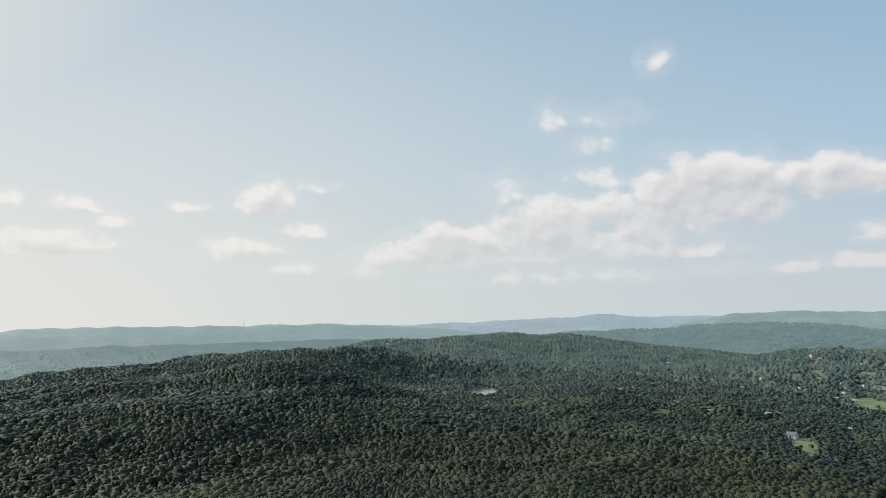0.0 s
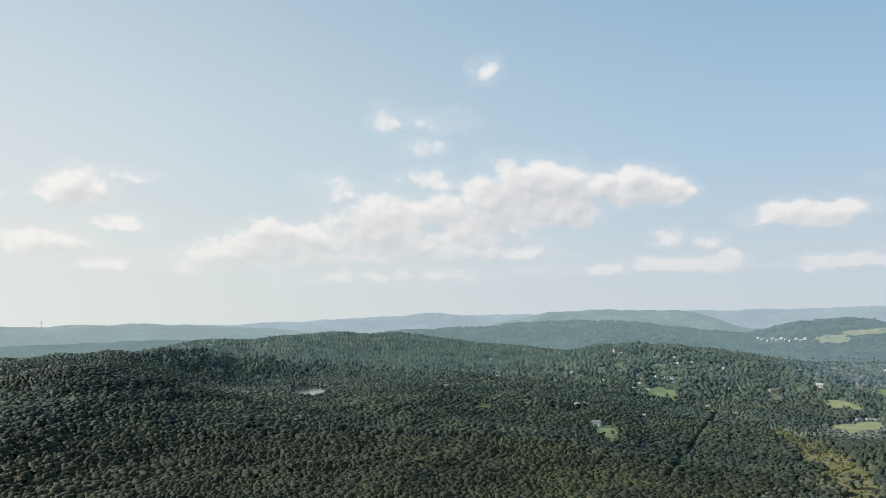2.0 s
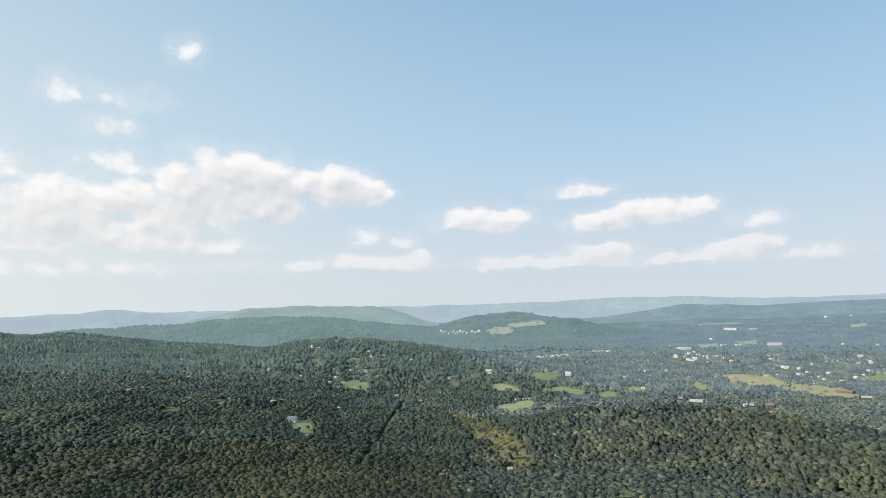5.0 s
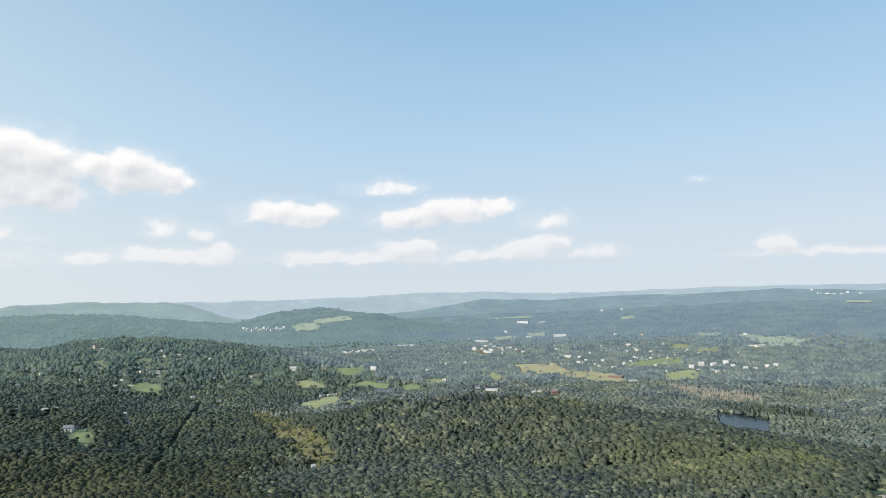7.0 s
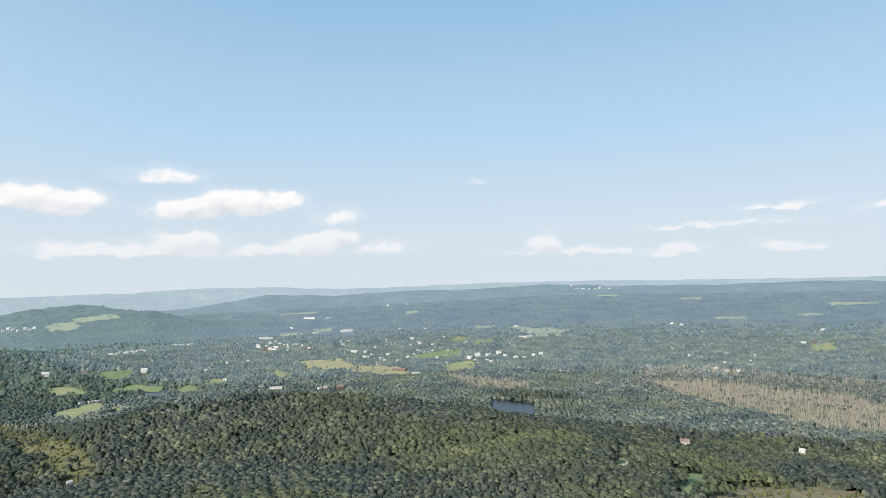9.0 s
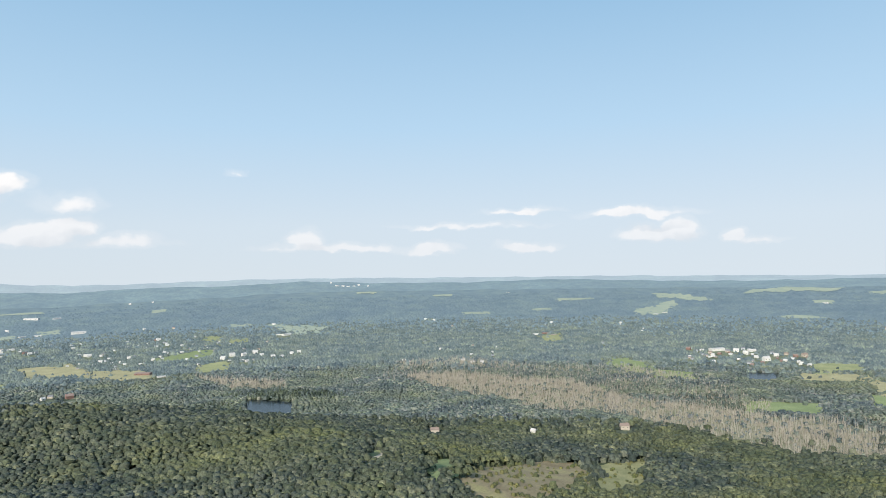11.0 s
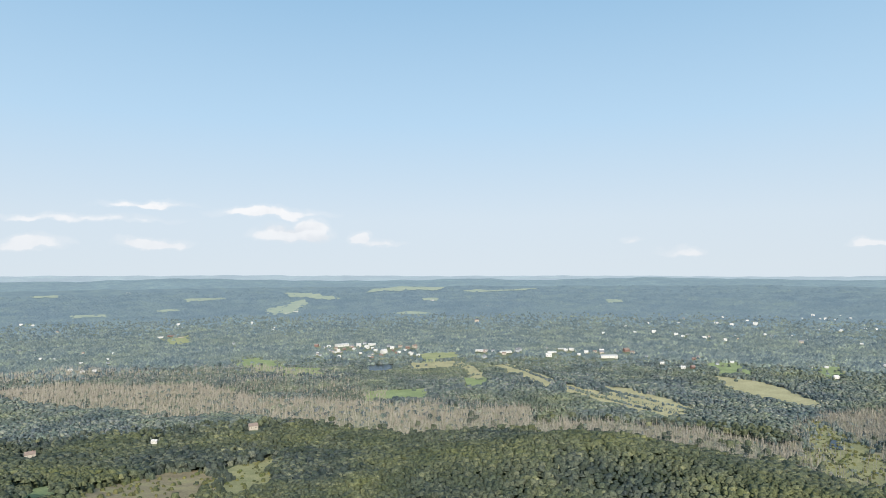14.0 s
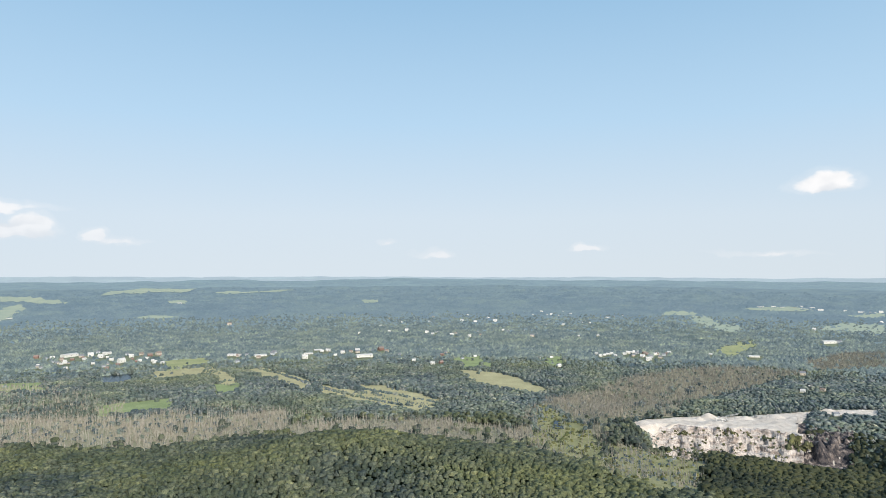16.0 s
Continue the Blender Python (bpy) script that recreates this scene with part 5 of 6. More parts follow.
RIM = lambda b: np.interp(b, (160.2, 161.2, 162.1, 162.6, 164, 165.5, 166.5, 168, 169, 170.5, 171.5, 174, 177.5), (836, 826, 828, 840, 851, 846, 856, 852, 864, 862, 858, 866, 880)) + 1.5 * np.sin(b * 5.3)
BACK = lambda b: np.interp(b, (160.2, 161.5, 164, 166.5, 169, 171.5, 173, 175, 177.5), (842, 864, 890, 908, 925, 966, 985, 1022, 1050))
FRONT = lambda b: np.where(b < 172.4, RIM(b), 905 + 85 * smooth(172.4, 173.6, b))
co, faces = patch(160.2, 177.5, FRONT, BACK, 160, 36, lambda b, s, x, y: np.maximum(ground_height(x, y) + 0.8, 11.9 * smooth(161.6, 163.6, b)) + 1.2 * rough(x, y, 22) + 0.7 * rough(x, y, 6) - 3.5 * (1 - smooth(0, 0.07, s)) * smooth(161.8, 163, b))
mesh_object("bench", co, faces, M_GRAVEL, quarry, True, "white gravel bench")


def cracks(x, y, size):
    """Blocky relief: the middle of each block stands out, the joints fall back."""
    return np.array([noise.voronoi(Vector((a / size, b / size, 1.7)))[0][0] for a, b in zip(x.ravel(), y.ravel())]).reshape(x.shape)


def terraced(b, s, x, y, steep):
    """The worked face: ledges stepping up from the pit floor to the bench, never under the ground."""
    if steep:
        s = s + 0.17 * rough(x, y, 26) - 0.30 * cracks(x, y, 13)
        z = -15 + 26.5 * smooth(0.10, 0.42, s) + 2.2 * rough(x, y, 7) - 4.5 * cracks(x, y, 7)
    else:
        s = s + 0.10 * rough(x, y, 34) + 0.07 * rough(x, y, 9)
        steps = 4 * smooth(0.02, 0.98, s)
        f = steps - np.floor(steps)
        z = -15 + 26.5 / 4 * (np.floor(steps) + smooth(0.35, 0.8, f)) + 1.6 * rough(x, y, 7) - 1.6 * cracks(x, y, 5) * (1 - smooth(0.8, 1.0, s))
    low = ground_height(x, y) + 1.5 + 0.5 * rough(x, y, 3.0)
    edge = 1.0 if steep else smooth(161.8, 164.5, b)
    return low + np.maximum(z - low, 0) * edge


co, faces = patch(161.8, 172.8, lambda b: RIM(b) - FACE, lambda b: RIM(b) + 3, 260, 60, lambda b, s, x, y: terraced(b, s, x, y, False))
mesh_object("rock_face", co, faces, M_ROCK, quarry, False, "stepped grey-white rubble face")
CRAG = lambda b: 866 + 5 * np.sin(b * 2.3) + 2.5 * np.sin(b * 6.1 + 1)
co, faces = patch(172.3, 176.0, lambda b: CRAG(b) - 45, lambda b: CRAG(b) + 45, 150, 60, lambda b, s, x, y: terraced(b, s, x, y, True))
mesh_object("cliff", co, faces, M_CLIFF, quarry, False, "dark reddish rock cliff")


def spike(bm, a, b, ra, rb, sides=5):
    axis = (b - a).normalized()
    u = axis.orthogonal().normalized()
    v = axis.cross(u)
    rows = [[bm.verts.new(p + (u * math.cos(t) + v * math.sin(t)) * r) for t in (2 * math.pi * k / sides for k in range(sides))] for p, r in ((a, ra), (b, rb))]
    for k in range(sides):
        j = (k + 1) % sides
        bm.faces.new((rows[0][k], rows[0][j], rows[1][j], rows[1][k]))
    bm.faces.new(rows[1])


def mound(bearing, distance, radius, tall):
    x, y = polar(bearing, distance)
    a = np.linspace(0, 2 * np.pi, 13, endpoint=False)
    co = [(0, 0, 1.0)] + [(0.33 * math.cos(t), 0.33 * math.sin(t), 0.74 + 0.03 * math.sin(3 * t)) for t in a] + [(0.68 * math.cos(t), 0.68 * math.sin(t), 0.36 + 0.04 * math.sin(2 * t)) for t in a] + [(1.05 * math.cos(t), 1.05 * math.sin(t), -0.05) for t in a]
    faces = [(0, 1 + i, 1 + (i + 1) % 13) for i in range(13)]
    for k in (1, 14):
        for i in range(13):
            j = (i + 1) % 13
            faces += [(k + i, k + 13 + i, k + 13 + j), (k + i, k + 13 + j, k + j)]
    z = float(ground_height(x, y))
    mesh_object("gravel_mound", [(x + p[0] * radius, y + p[1] * radius, z + p[2] * tall + 0.5) for p in co], faces, M_GRAVEL, quarry)


mound(166.2, 905, 11, 5.5)
mound(165.5, 886, 7, 3.5)
mound(168.9, 915, 9, 3.2)
mound(171.0, 940, 11, 3.5)
mound(174.4, 1012, 10, 3.0)
MASKS.append(([polar(b, float(RIM(b)) - 11 - 31 * float(smooth(163.0, 170.5, b))) for b in np.linspace(159.8, 173, 12)] + [polar(b, float(BACK(b))) for b in np.linspace(173.2, 160.2, 12)], "quarry"))
MASKS.append(([polar(b, 800) for b in (170.6, 172, 174, 175.6)] + [polar(b, 872) for b in (175.8, 174, 172, 170.6)], "quarry"))
co, faces = patch(170.6, 175.4, lambda b: 806 + 6 * np.sin(b * 1.9), lambda b: 846 + 3 * np.sin(b * 4.1), 60, 12, lambda b, s, x, y: ground_height(x, y) + 0.9 + 0.8 * rough(x, y, 9))
mesh_object("pit_floor", co, faces, M_GRAVEL, quarry, True, "white gravel pit floor")
MASKS.append(([polar(b, 985) for b in (172.8, 175, 177.5)] + [polar(b, float(BACK(b))) for b in (177.5, 175, 172.8)], "quarry"))
# bushes on the ledges, in loose groups
rng = np.random.default_rng(61)
n = 260
seat = rng.integers(40, size=n)
b = np.concatenate([162.9 + 8.6 * rng.random(34), 172.0 + 0.9 * rng.random(6)])[seat] + 0.22 * rng.normal(size=n)
d = RIM(b) - (3 + 30 * rng.random(40) ** 1.6)[seat] + 1.6 * rng.normal(size=n)
x, y = d * np.sin(np.radians(b)), d * np.cos(np.radians(b))
z = terraced(b, (d - RIM(b) + FACE) / (FACE + 3), x, y, False)
size = (0.7 + 1.1 * rng.random(n)) * np.where(seat > 33, 2.2, 1.0)
co, faces = scatter(np.column_stack([x, y, z]), size, size * 1.1, np.full(n, 0.2), [crown_shape(((5, 0.7, 0.7), (5, 1.0, -0.2)), rng) for _ in range(5)], rng)
mesh_object("bushes", co, faces, M_BRUSH, None, False, "small olive bushes on the quarry ledges", "bushes", kind="stuff")
# brush below the tip of the bench
b = 159.4 + 3.8 * rng.random(260)
d = RIM(b) - 30 * rng.random(260) - 1
x, y = d * np.sin(np.radians(b)), d * np.cos(np.radians(b))
size = 1.1 + 1.3 * rng.random(260)
co, faces = scatter(np.column_stack([x, y, ground_height(x, y)]), size, size * 1.3, np.full(260, 0.4), [crown_shape(((5, 0.7, 0.7), (5, 1.0, -0.2)), rng) for _ in range(5)], rng)
mesh_object("bushes", co, faces, M_MID, None, False, "green brush below the tip of the gravel bench", "bushes", kind="stuff")
# loose blocks on the ledges and at the foot of the face
n = 1500
b = 162.6 + 10.6 * rng.random(n)
d = RIM(b) - 3 - 40 * rng.random(n)
x, y = d * np.sin(np.radians(b)), d * np.cos(np.radians(b))
z = terraced(b, (d - RIM(b) + FACE) / (FACE + 3), x, y, False)
size = 0.35 + 1.2 * rng.random(n) ** 3
co, faces = scatter(np.column_stack([x, y, z]), size, size * 0.9, np.full(n, 0.05), [crown_shape(((4, 0.8, 0.8), (4, 1.0, -0.3)), rng) for _ in range(8)], rng)
rubble = mesh_object("rubble", co, faces, M_ROCK, quarry, False, "loose pale rock blocks", kind="stuff")


def conveyor(bearing, distance, length, turn):
    """A stockpile conveyor: an inclined boom on two trestles."""
    x, y = polar(bearing, distance)
    thing = tagged(new("conveyor"), "rusty grey inclined conveyor on the gravel bench", "conveyor", "quarry conveyors")
    thing.matrix_world = Matrix.Translation((x, y, float(ground_height(x, y)) + 0.8)) @ pose(0, 0, 0, 0, 0, turn)
    high = length * 0.36
    bm = bmesh.new()
    for side in (-0.7, 0.7):
        for drop in (0.0, 1.1):
            rail = [bm.verts.new((u, side + v, w + c - drop)) for u, w in ((0, 1.6), (length, high)) for v, c in ((-0.12, 0), (0.12, 0), (0, 0.24))]
            for f in ((0, 1, 4, 3), (1, 2, 5, 4), (2, 0, 3, 5)):
                bm.faces.new([rail[k] for k in f])
    part("boom", bm, M_STEEL, thing)
    bm = bmesh.new()
    belt = [bm.verts.new(p) for p in ((-0.5, -0.6, 1.75), (length + 0.5, -0.6, high + 0.3), (length + 0.5, 0.6, high + 0.3), (-0.5, 0.6, 1.75))]
    under = [bm.verts.new(v.co - Vector((0, 0, 0.25))) for v in belt]
    for f in ((0, 1, 2, 3), (7, 6, 5, 4), (0, 4, 5, 1), (1, 5, 6, 2), (2, 6, 7, 3), (3, 7, 4, 0)):
        bm.faces.new([(belt + under)[k] for k in f])
    part("belt", bm, M_ROAD, thing, "dark rubber belt")
    for share in (0.35, 0.8):
        for side in (-1, 1):
            bm = bmesh.new()
            spike(bm, Vector((length * share, side * 2.0, -1.0)), Vector((length * share, side * 0.7, 1.6 + (high - 1.6) * share - 0.9)), 0.22, 0.16, 4)
            part("leg", bm, M_STEEL, thing)
    bm = bmesh.new()
    box(bm, -2.2, 0.4, -1.3, 1.3, 0.6, 2.8)
    part("hopper", bm, M_STEEL, thing)


conveyor(167.0, 900, 22, 200)
conveyor(167.5, 888, 16, 35)
conveyor(169.6, 925, 20, 150)
THICKET = (132.0, 150.0, 455.0, 500.0)  # the stand whose trees are built one by one
DOME = ((5, 0.74, 0.72), (5, 1.06, -0.25))
WEST, EAST = (-41.0, 46.0), (46.0, 186.0)  # the hills with shade painted into their leaves, and the valley in lit tones
FULL, ROUNDED, SIMPLE, SPECK = (6, (44, 92)), (5, (46, 92)), (4, (50, 98)), (5, (96,))  # sides, and the angles of the rings of boughs
# the darker oak copy stands in for cloud shade and backlight on its bearings
for mat, view, seed, shade in ((M_NEAR_SHADED, (-41.0, 44.0), 11, "dark green"), (M_NEAR, (44.0, 166.0), 31, "bright green"), (M_NEAR_SHADED, (166.0, 186.0), 35, "deep green")):
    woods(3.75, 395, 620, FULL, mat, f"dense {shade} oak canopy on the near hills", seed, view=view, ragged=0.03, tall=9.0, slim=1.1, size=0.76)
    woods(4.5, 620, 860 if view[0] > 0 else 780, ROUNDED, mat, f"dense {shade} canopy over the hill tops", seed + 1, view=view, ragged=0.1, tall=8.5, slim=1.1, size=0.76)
woods(4.8, 780, 1120, SIMPLE, M_MID_SHADED, "shaded woods over the shoulders of the hills", 17, view=WEST, ragged=0.16, tall=7.5, slim=0.95, size=0.8)
# belts step paler and bluer outwards, haze put into the leaf colour
woods(5.0, 1120, 1450, SIMPLE, M_HILL, "hazy grey-green mixed woods over the hill slopes", 12, view=WEST, ragged=0.16, tall=6.5, slim=0.95)
woods(4.8, 860, 1400, SIMPLE, M_MID, "hazy pale mixed woods over the valley", 13, tall=5.5, view=EAST, ragged=0.12, slim=1.05)
woods(7.0, 1450, 2330, SPECK, M_OUT_SHADED, "shaded hazy blue-green woods on the round hill", 14, tall=6.0, view=WEST, ragged=0.2, slim=1.15)
woods(7.3, 1400, 2330, SPECK, M_OUT, "hazy blue-green woods across the valley", 21, tall=5.0, view=EAST, ragged=0.2, glades=0.95, slim=1.0)
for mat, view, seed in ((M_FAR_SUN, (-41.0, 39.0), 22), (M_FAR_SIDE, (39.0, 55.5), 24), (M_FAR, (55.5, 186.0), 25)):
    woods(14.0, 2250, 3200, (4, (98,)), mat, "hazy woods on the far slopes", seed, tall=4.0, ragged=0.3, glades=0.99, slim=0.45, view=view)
woods(10.0, 12, 396, ROUNDED, M_NEAR, "dark green woods below the drone", 19, view=(-122, 238))
woods(34.0, 420, 2600, SIMPLE, M_MID, "woods on the land behind", 16, view=(190, 238), slim=0.5)

# brush and low boughs along the edges of the clearings
rng = np.random.default_rng(53)
rows = []
for poly, name in MASKS:
    if name in FIELD_LABELS and name != "swamp":
        line = np.array(poly + poly[:1])
        run = np.concatenate(([0], np.cumsum(np.hypot(*np.diff(line, axis=0).T))))
        away = np.hypot(*line.mean(0))
        at = np.arange(0, run[-1], 2.6 if away < 1400 else 5.0)
        if away < 2300:
            q = np.column_stack([np.interp(at, run, line[:, 0]), np.interp(at, run, line[:, 1])])
            x, y = q.T
            q = q - np.column_stack([6 * np.sin(y * 0.11 + 2 * np.sin(x * 0.05)) + 3 * np.sin(y * 0.31), 6 * np.sin(x * 0.10 + 2 * np.sin(y * 0.06)) + 3 * np.sin(x * 0.29)])
            mid = line.mean(0)
            q = q + (q - mid) / np.hypot(*(q - mid).T)[:, None] * 1.5 + rng.normal(size=q.shape) * 1.6
            # taller on the far side, low towards the camera so the clearing shows
            rear = np.hypot(*q.T) > np.hypot(*mid)
            rows.append(np.column_stack([q, ground_height(q[:, 0], q[:, 1]), np.where(rear, 1.0, 0.45 if away > 820 else 0.2)]))
p = np.concatenate(rows)
size = (1.6 + 1.6 * rng.random(len(p))) * p[:, 3] * np.where(np.hypot(p[:, 0], p[:, 1]) < 820, 1.0, 0.8)
for near, mat, label in ((True, M_NEAR, "green brush along the edge of the hill meadows"), (False, M_MID, "pale green brush along the field edges")):
    pick = (np.hypot(p[:, 0], p[:, 1]) < 820) == near
    co, faces = scatter(p[pick, :3], size[pick], size[pick] * 1.7, np.full(pick.sum(), 0.9), [crown_shape(DOME, rng) for _ in range(6)], rng)
    mesh_object("brush", co, faces, mat, None, not near, label, "bushes", kind="stuff")

# hedgerows between the hay fields
rng = np.random.default_rng(51)
rows = []
for line in HEDGES:
    run = np.concatenate(([0], np.cumsum(np.hypot(*np.diff(line, axis=0).T))))
    at = np.arange(0, run[-1], 3.2) + rng.normal(size=len(np.arange(0, run[-1], 3.2)))
    at = at[rng.random(len(at)) > 0.2]
    q = np.column_stack([np.interp(at, run, line[:, 0]), np.interp(at, run, line[:, 1])]) + rng.normal(size=(len(at), 2)) * 1.3
    rows.append(np.column_stack([q, ground_height(q[:, 0], q[:, 1])]))
p = np.concatenate(rows)
size = 1.4 + 1.5 * rng.random(len(p))
co, faces = scatter(p, size, size * 1.3, np.full(len(p), 0.6), [crown_shape(DOME, rng) for _ in range(6)], rng)
mesh_object("hedgerows", co, faces, M_MID, None, True, "leafy hedgerows between yellow hay fields", "hedge", kind="stuff")

# bushes of the scrub meadow and along the swamp
def bushes(names, spacing, mat, label, seed):
    rng = np.random.default_rng(seed)
    out = []
    for poly, name in MASKS:
        if name in names:
            a = np.array(poly)
            n = int(np.prod(a.max(0) - a.min(0)) / spacing ** 2)
            q = a.min(0) + rng.random((n, 2)) * (a.max(0) - a.min(0))
            q = q[inside(poly, q[:, 0], q[:, 1])]
            out.append(np.column_stack([q, ground_height(q[:, 0], q[:, 1])]))
    p = np.concatenate(out)
    radius = 1.2 + 1.6 * rng.random(len(p))
    co, faces = scatter(p, radius, radius * 1.1, np.full(len(p), 0.4), [crown_shape(((5, 0.66, 0.68), (5, 1.0, -0.25)), rng) for _ in range(6)], rng)
    return mesh_object("bushes", co, faces, mat, None, True, label, "bushes", kind="stuff")


bushes(("scrub_meadow",), 6.5, M_SHRUB, "low yellow-green bushes in the scrub meadow", 21)
bushes(("swamp",), 13.0, M_MID, "green clumps of live trees and brush in the swamp", 23)
bushes(("grass_marsh", "marsh"), 11.0, M_SHRUB, "low olive bushes among dead trees", 22)

# thin bare crowns of the drowned woods
rng = np.random.default_rng(33)
bare = []
for poly, name in MASKS:
    if name in ("swamp", "drowned_woods"):
        a = np.array(poly)
        n = int(np.prod(a.max(0) - a.min(0)) / (24.0 if name == "swamp" else 60.0))
        q = a.min(0) + rng.random((n, 2)) * (a.max(0) - a.min(0))
        q = q[inside(poly, q[:, 0], q[:, 1])]
        thick = np.sin(q[:, 0] * 0.045 + 2 * np.sin(q[:, 1] * 0.03)) + np.sin(q[:, 1] * 0.05) + 0.9 * rng.normal(size=len(q))
        q = q[(thick > -0.2) | (np.hypot(*q.T) > 1000)]
        bare.append(np.column_stack([q, ground_height(q[:, 0], q[:, 1])]))
def open_marsh(points, share, rng):
    """Most of what stands in the open grass and the river goes."""
    keep = np.ones(len(points), bool)
    for poly, name in MASKS:
        if name in ("grass_marsh", "water"):
            keep &= ~inside(poly, points[:, 0], points[:, 1]) | (rng.random(len(points)) < (share if name == "grass_marsh" else 0))
    return points[keep]


bare = open_marsh(np.concatenate(bare), 0.3, rng)
tall = 4.5 + 4.5 * rng.random(len(bare))
co, faces = scatter(bare, 0.5 + 0.6 * rng.random(len(bare)), tall, np.zeros(len(bare)), [crown_shape(((4, 1.0, 0.05),), rng) for _ in range(6)], rng)
mesh_object("bare_trees", co, faces, M_TWIGS, None, False, "thin grey-brown leafless trees in the drowned swamp", "dead trees", kind="stuff")

# dead trees of the swamp
def dead_tree_arrays(p, rng):
    co, fs, base = [], [], 0
    for x, y, z in p:
        h, w = 6 + 7 * rng.random(), (0.16 + 0.12 * rng.random()) * (0.6 + math.hypot(x, y) / 900)
        lean = rng.normal(size=2) * 0.5
        a = rng.random() * 6.28
        spikes = [((x, y, z), (x + lean[0], y + lean[1], z + h), w)]
        for k in range(2):
            t = 0.35 + 0.55 * rng.random()
            b = a + k * 1.7 + rng.random()
            reach = (1 - t) * 2.8 + 0.7
            root = (x + lean[0] * t, y + lean[1] * t, z + h * t)
            spikes.append((root, (root[0] + math.cos(b) * reach, root[1] + math.sin(b) * reach, root[2] + reach * 0.7), w * 0.5))
        for (ax, ay, az), (bx, by, bz), t in spikes:
            co += [(ax + t * math.cos(q), ay + t * math.sin(q), az) for q in (0, 2.09, 4.19)] + [(bx, by, bz)]
            fs += [(base, base + 1, base + 3), (base + 1, base + 2, base + 3), (base + 2, base, base + 3)]
            base += 4
    return np.array(co), np.array(fs)


rng = np.random.default_rng(31)
trunks = []
for poly, name in MASKS:
    if name in ("swamp", "drowned_woods"):
        a = np.array(poly)
        n = int(np.prod(a.max(0) - a.min(0)) / (32.0 if name == "swamp" else 75.0))
        q = a.min(0) + rng.random((n, 2)) * (a.max(0) - a.min(0))
        q = q[inside(poly, q[:, 0], q[:, 1])]
        trunks.append(np.column_stack([q, ground_height(q[:, 0], q[:, 1])]))
trunks = open_marsh(np.concatenate(trunks), 0.4, rng)
bear, dist = np.degrees(np.arctan2(trunks[:, 0], trunks[:, 1])), np.hypot(trunks[:, 0], trunks[:, 1])
lone = (bear > 128) & (bear < 150) & (dist < 850)
lone &= np.cumsum(lone) <= 140
LONE_TRUNKS = trunks[lone]
co, faces = dead_tree_arrays(trunks[~lone], rng)
mesh_object("dead_trees", co, faces, M_DEAD, None, False, "bare grey dead trees standing in the swamp", "dead trees", kind="stuff")

# ---------------------------------------------------------------- trees built one by one
def tree_template(seed):
    rng = np.random.default_rng(seed)
    thing = tagged(new("tree"), "leafy oak with a rounded green crown on the hillside", "tree", "oaks on the near hill")
    bm = bmesh.new()
    spike(bm, Vector((0, 0, -0.6)), Vector((0.2, 0.1, 6.5)), 0.32, 0.17, 6)
    part("trunk", bm, M_BARK, thing)
    tips = []
    for k in range(4):
        a = k * 1.57 + rng.random()
        tip = Vector((math.cos(a) * 1.9, math.sin(a) * 1.9, 7.4 + rng.random() * 1.4))
        bm = bmesh.new()
        spike(bm, Vector((0.12, 0.06, 4.2 + 0.5 * k)), tip, 0.13, 0.05, 4)
        part("limb", bm, M_BARK, thing)
        tips.append(tip)
    spots = []
    for k in range(17):
        a, e = rng.random() * 6.28, rng.random()
        spots.append((2.2 * math.cos(a) * (1 - 0.55 * e), 2.2 * math.sin(a) * (1 - 0.55 * e), 6.4 + 3.6 * e))
    p = np.array(spots + [tuple(t) for t in tips])
    size = 0.85 + 0.55 * rng.random(len(p))
    co, faces = scatter(p, size, size * 0.9, np.zeros(len(p)), [crown_shape(((5, 0.66, 0.6), (5, 1.0, -0.1), (4, 0.6, -0.7))[:2], rng) for _ in range(5)], rng)
    mesh_object("crown", co, faces, M_NEAR, thing)
    return thing


rng = np.random.default_rng(77)
patterns = [tree_template(500 + k) for k in range(6)]
b0, b1, r0, r1 = THICKET
n = 0
for ring in np.arange(r0 + 2, r1, 4.4):
    for b in np.arange(b0, b1, math.degrees(4.75 / ring)):
        x, y = polar(b + rng.normal() * 0.12, ring + rng.normal() * 1.0)
        s = 0.85 + 0.4 * rng.random()
        copy_thing(patterns[n % 6], Matrix.Translation((x, y, float(ground_height(x, y)))) @ pose(0, 0, 0, 0, 0, rng.random() * 360) @ Matrix.Diagonal((s, s, s * (0.9 + 0.25 * rng.random()), 1)))
        n += 1
for pattern in patterns:
    for o in (*pattern.children_recursive, pattern):
        bpy.data.objects.remove(o)


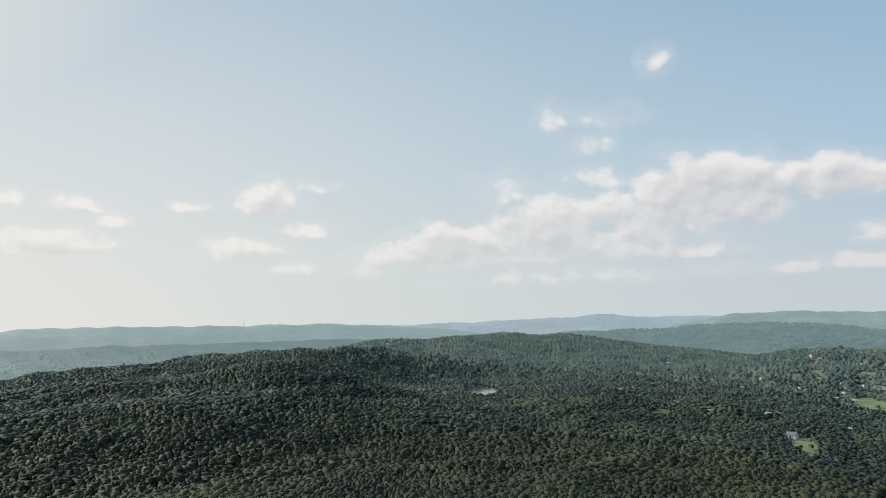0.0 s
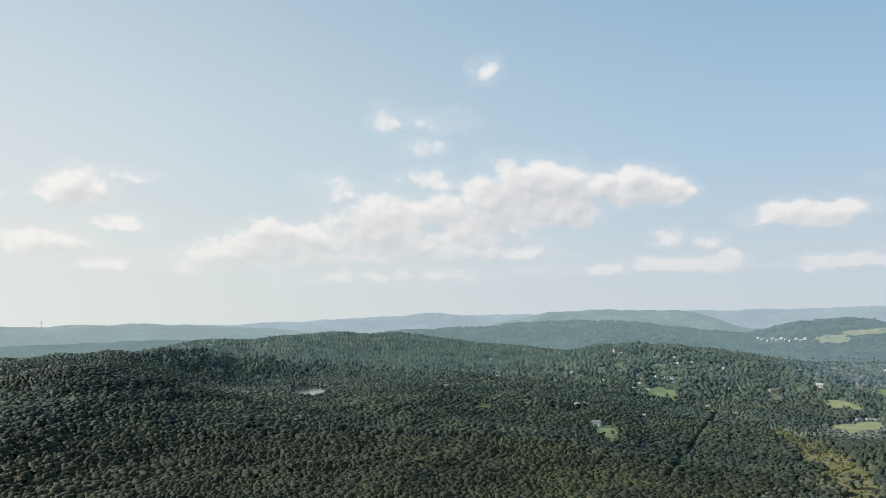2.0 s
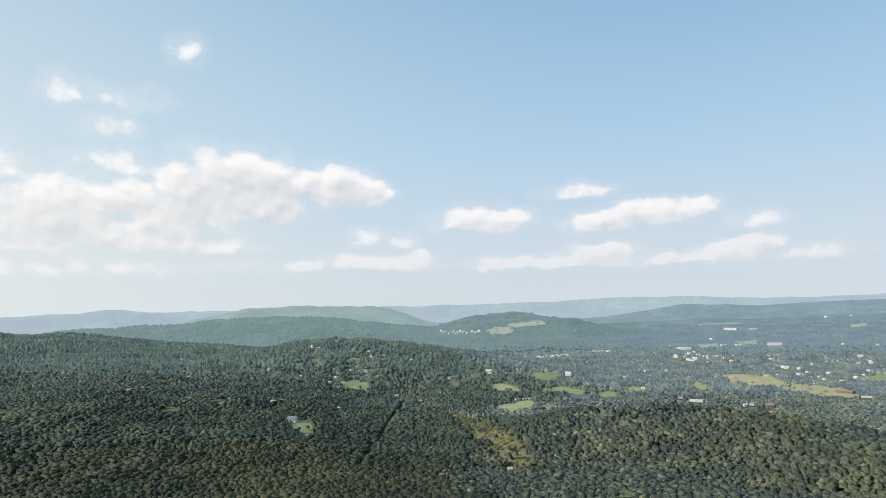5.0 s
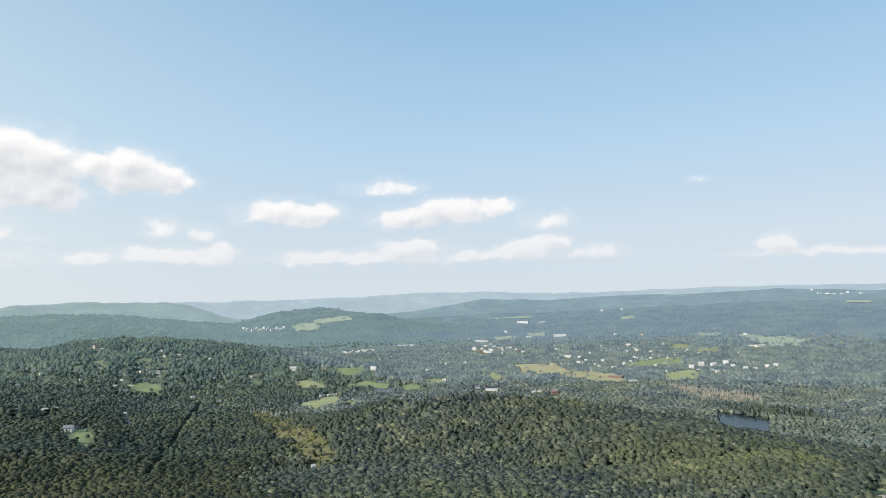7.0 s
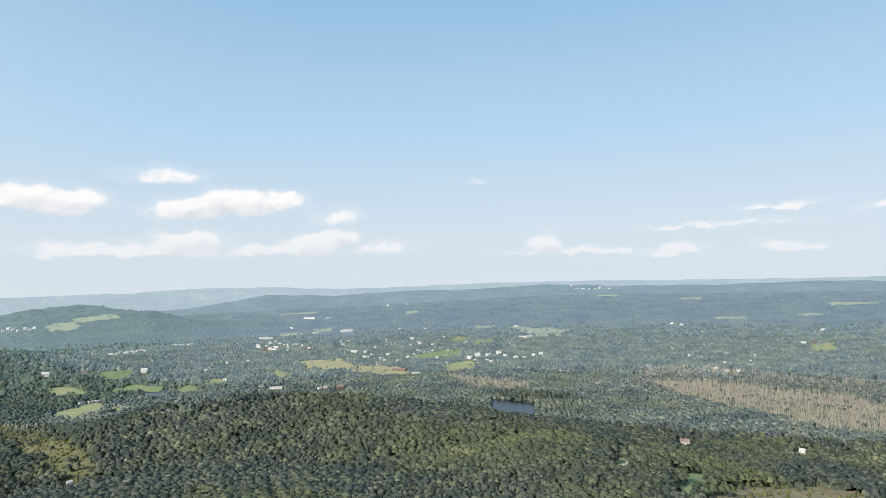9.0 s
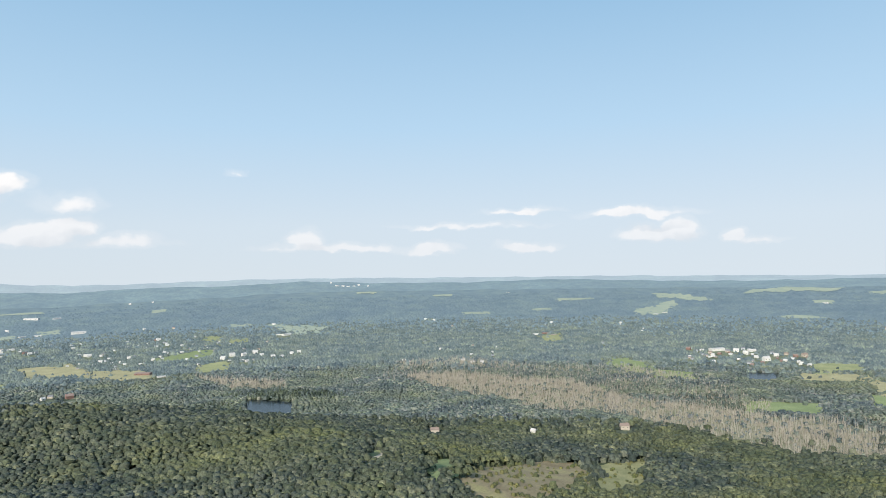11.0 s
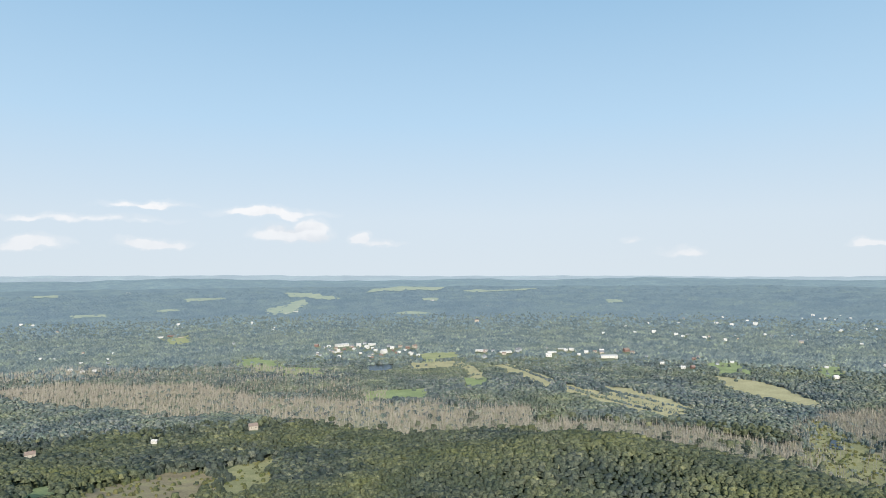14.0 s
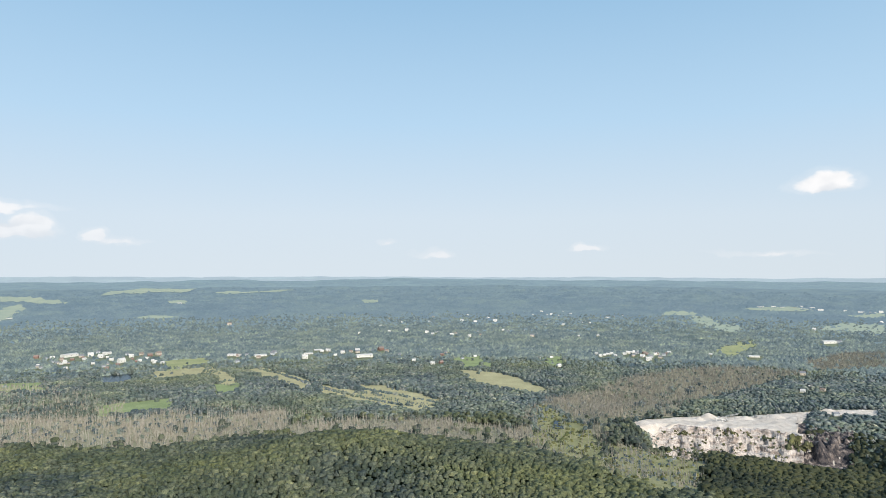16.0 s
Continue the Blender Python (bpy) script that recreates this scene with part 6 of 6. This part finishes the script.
def dead_tree_template(seed):
    rng = np.random.default_rng(seed)
    thing = tagged(new("dead_tree"), "bare grey dead tree standing in the swamp", "dead tree", "dead trees at the swamp edge")
    h = 9 + 4 * rng.random()
    bm = bmesh.new()
    spike(bm, Vector((0, 0, -0.4)), Vector((rng.normal() * 0.4, rng.normal() * 0.4, h)), 0.3, 0.05, 5)
    part("trunk", bm, M_DEAD, thing)
    for k in range(5):
        t, a = 0.35 + 0.12 * k, k * 2.2 + rng.random()
        bm = bmesh.new()
        reach = (1 - t) * 3 + 0.5
        root = Vector((0, 0, h * t))
        spike(bm, root, root + Vector((math.cos(a) * reach, math.sin(a) * reach, reach * 0.8)), 0.11, 0.03, 3)
        part("branch", bm, M_DEAD, thing)
    return thing


patterns = [dead_tree_template(700 + k) for k in range(4)]
for k, (x, y, z) in enumerate(LONE_TRUNKS):
    copy_thing(patterns[k % 4], Matrix.Translation((x, y, z)) @ pose(0, 0, 0, 0, 0, k * 77.0))
for pattern in patterns:
    for o in (*pattern.children_recursive, pattern):
        bpy.data.objects.remove(o)

# tall pines round the pond
rng = np.random.default_rng(41)
p = []
for b, d, spread, count in ((76.0, 985, 20, 60), (77.5, 1135, 22, 90), (79.5, 1110, 20, 110), (81.5, 1100, 22, 110), (83.5, 1090, 22, 90), (75.2, 1040, 24, 70)):
    x, y = polar(b, d)
    q = np.column_stack([x + rng.normal(size=count) * spread, y + rng.normal(size=count) * spread])
    p.append(np.column_stack([q, ground_height(q[:, 0], q[:, 1])]))
p = np.concatenate(p)
for poly, name in MASKS:
    if name == "water":
        p = p[~inside(poly, p[:, 0], p[:, 1])]
tall = 6 + 4.5 * rng.random(len(p))
co, faces = scatter(p, 1.9 + 1.0 * rng.random(len(p)), tall, np.zeros(len(p)), [crown_shape(((5, 0.35, 0.66), (6, 0.75, 0.4), (6, 1.0, 0.12)), rng) for _ in range(6)], rng)
mesh_object("pines", co, faces, M_PINE, None, True, "tall dark pines round the pond", "pines", kind="stuff")

# radio mast on the far ridge
mast = tagged(new("radio_mast"), "thin grey steel radio mast on a wooded ridge", "mast")
x, y = polar(-16.4, 4080)
mast.location = (x, y, float(ground_height(x, y)))
bm = bmesh.new()
spike(bm, Vector((0, 0, -2)), Vector((0, 0, 42)), 1.6, 0.8, 4)
part("pole", bm, M_STEEL, mast)
for k in range(3):
    bm = bmesh.new()
    box(bm, -2.6, 2.6, -0.5, 0.5, 26 + 6 * k, 27.4 + 6 * k)
    part("antenna", bm, M_STEEL, mast)
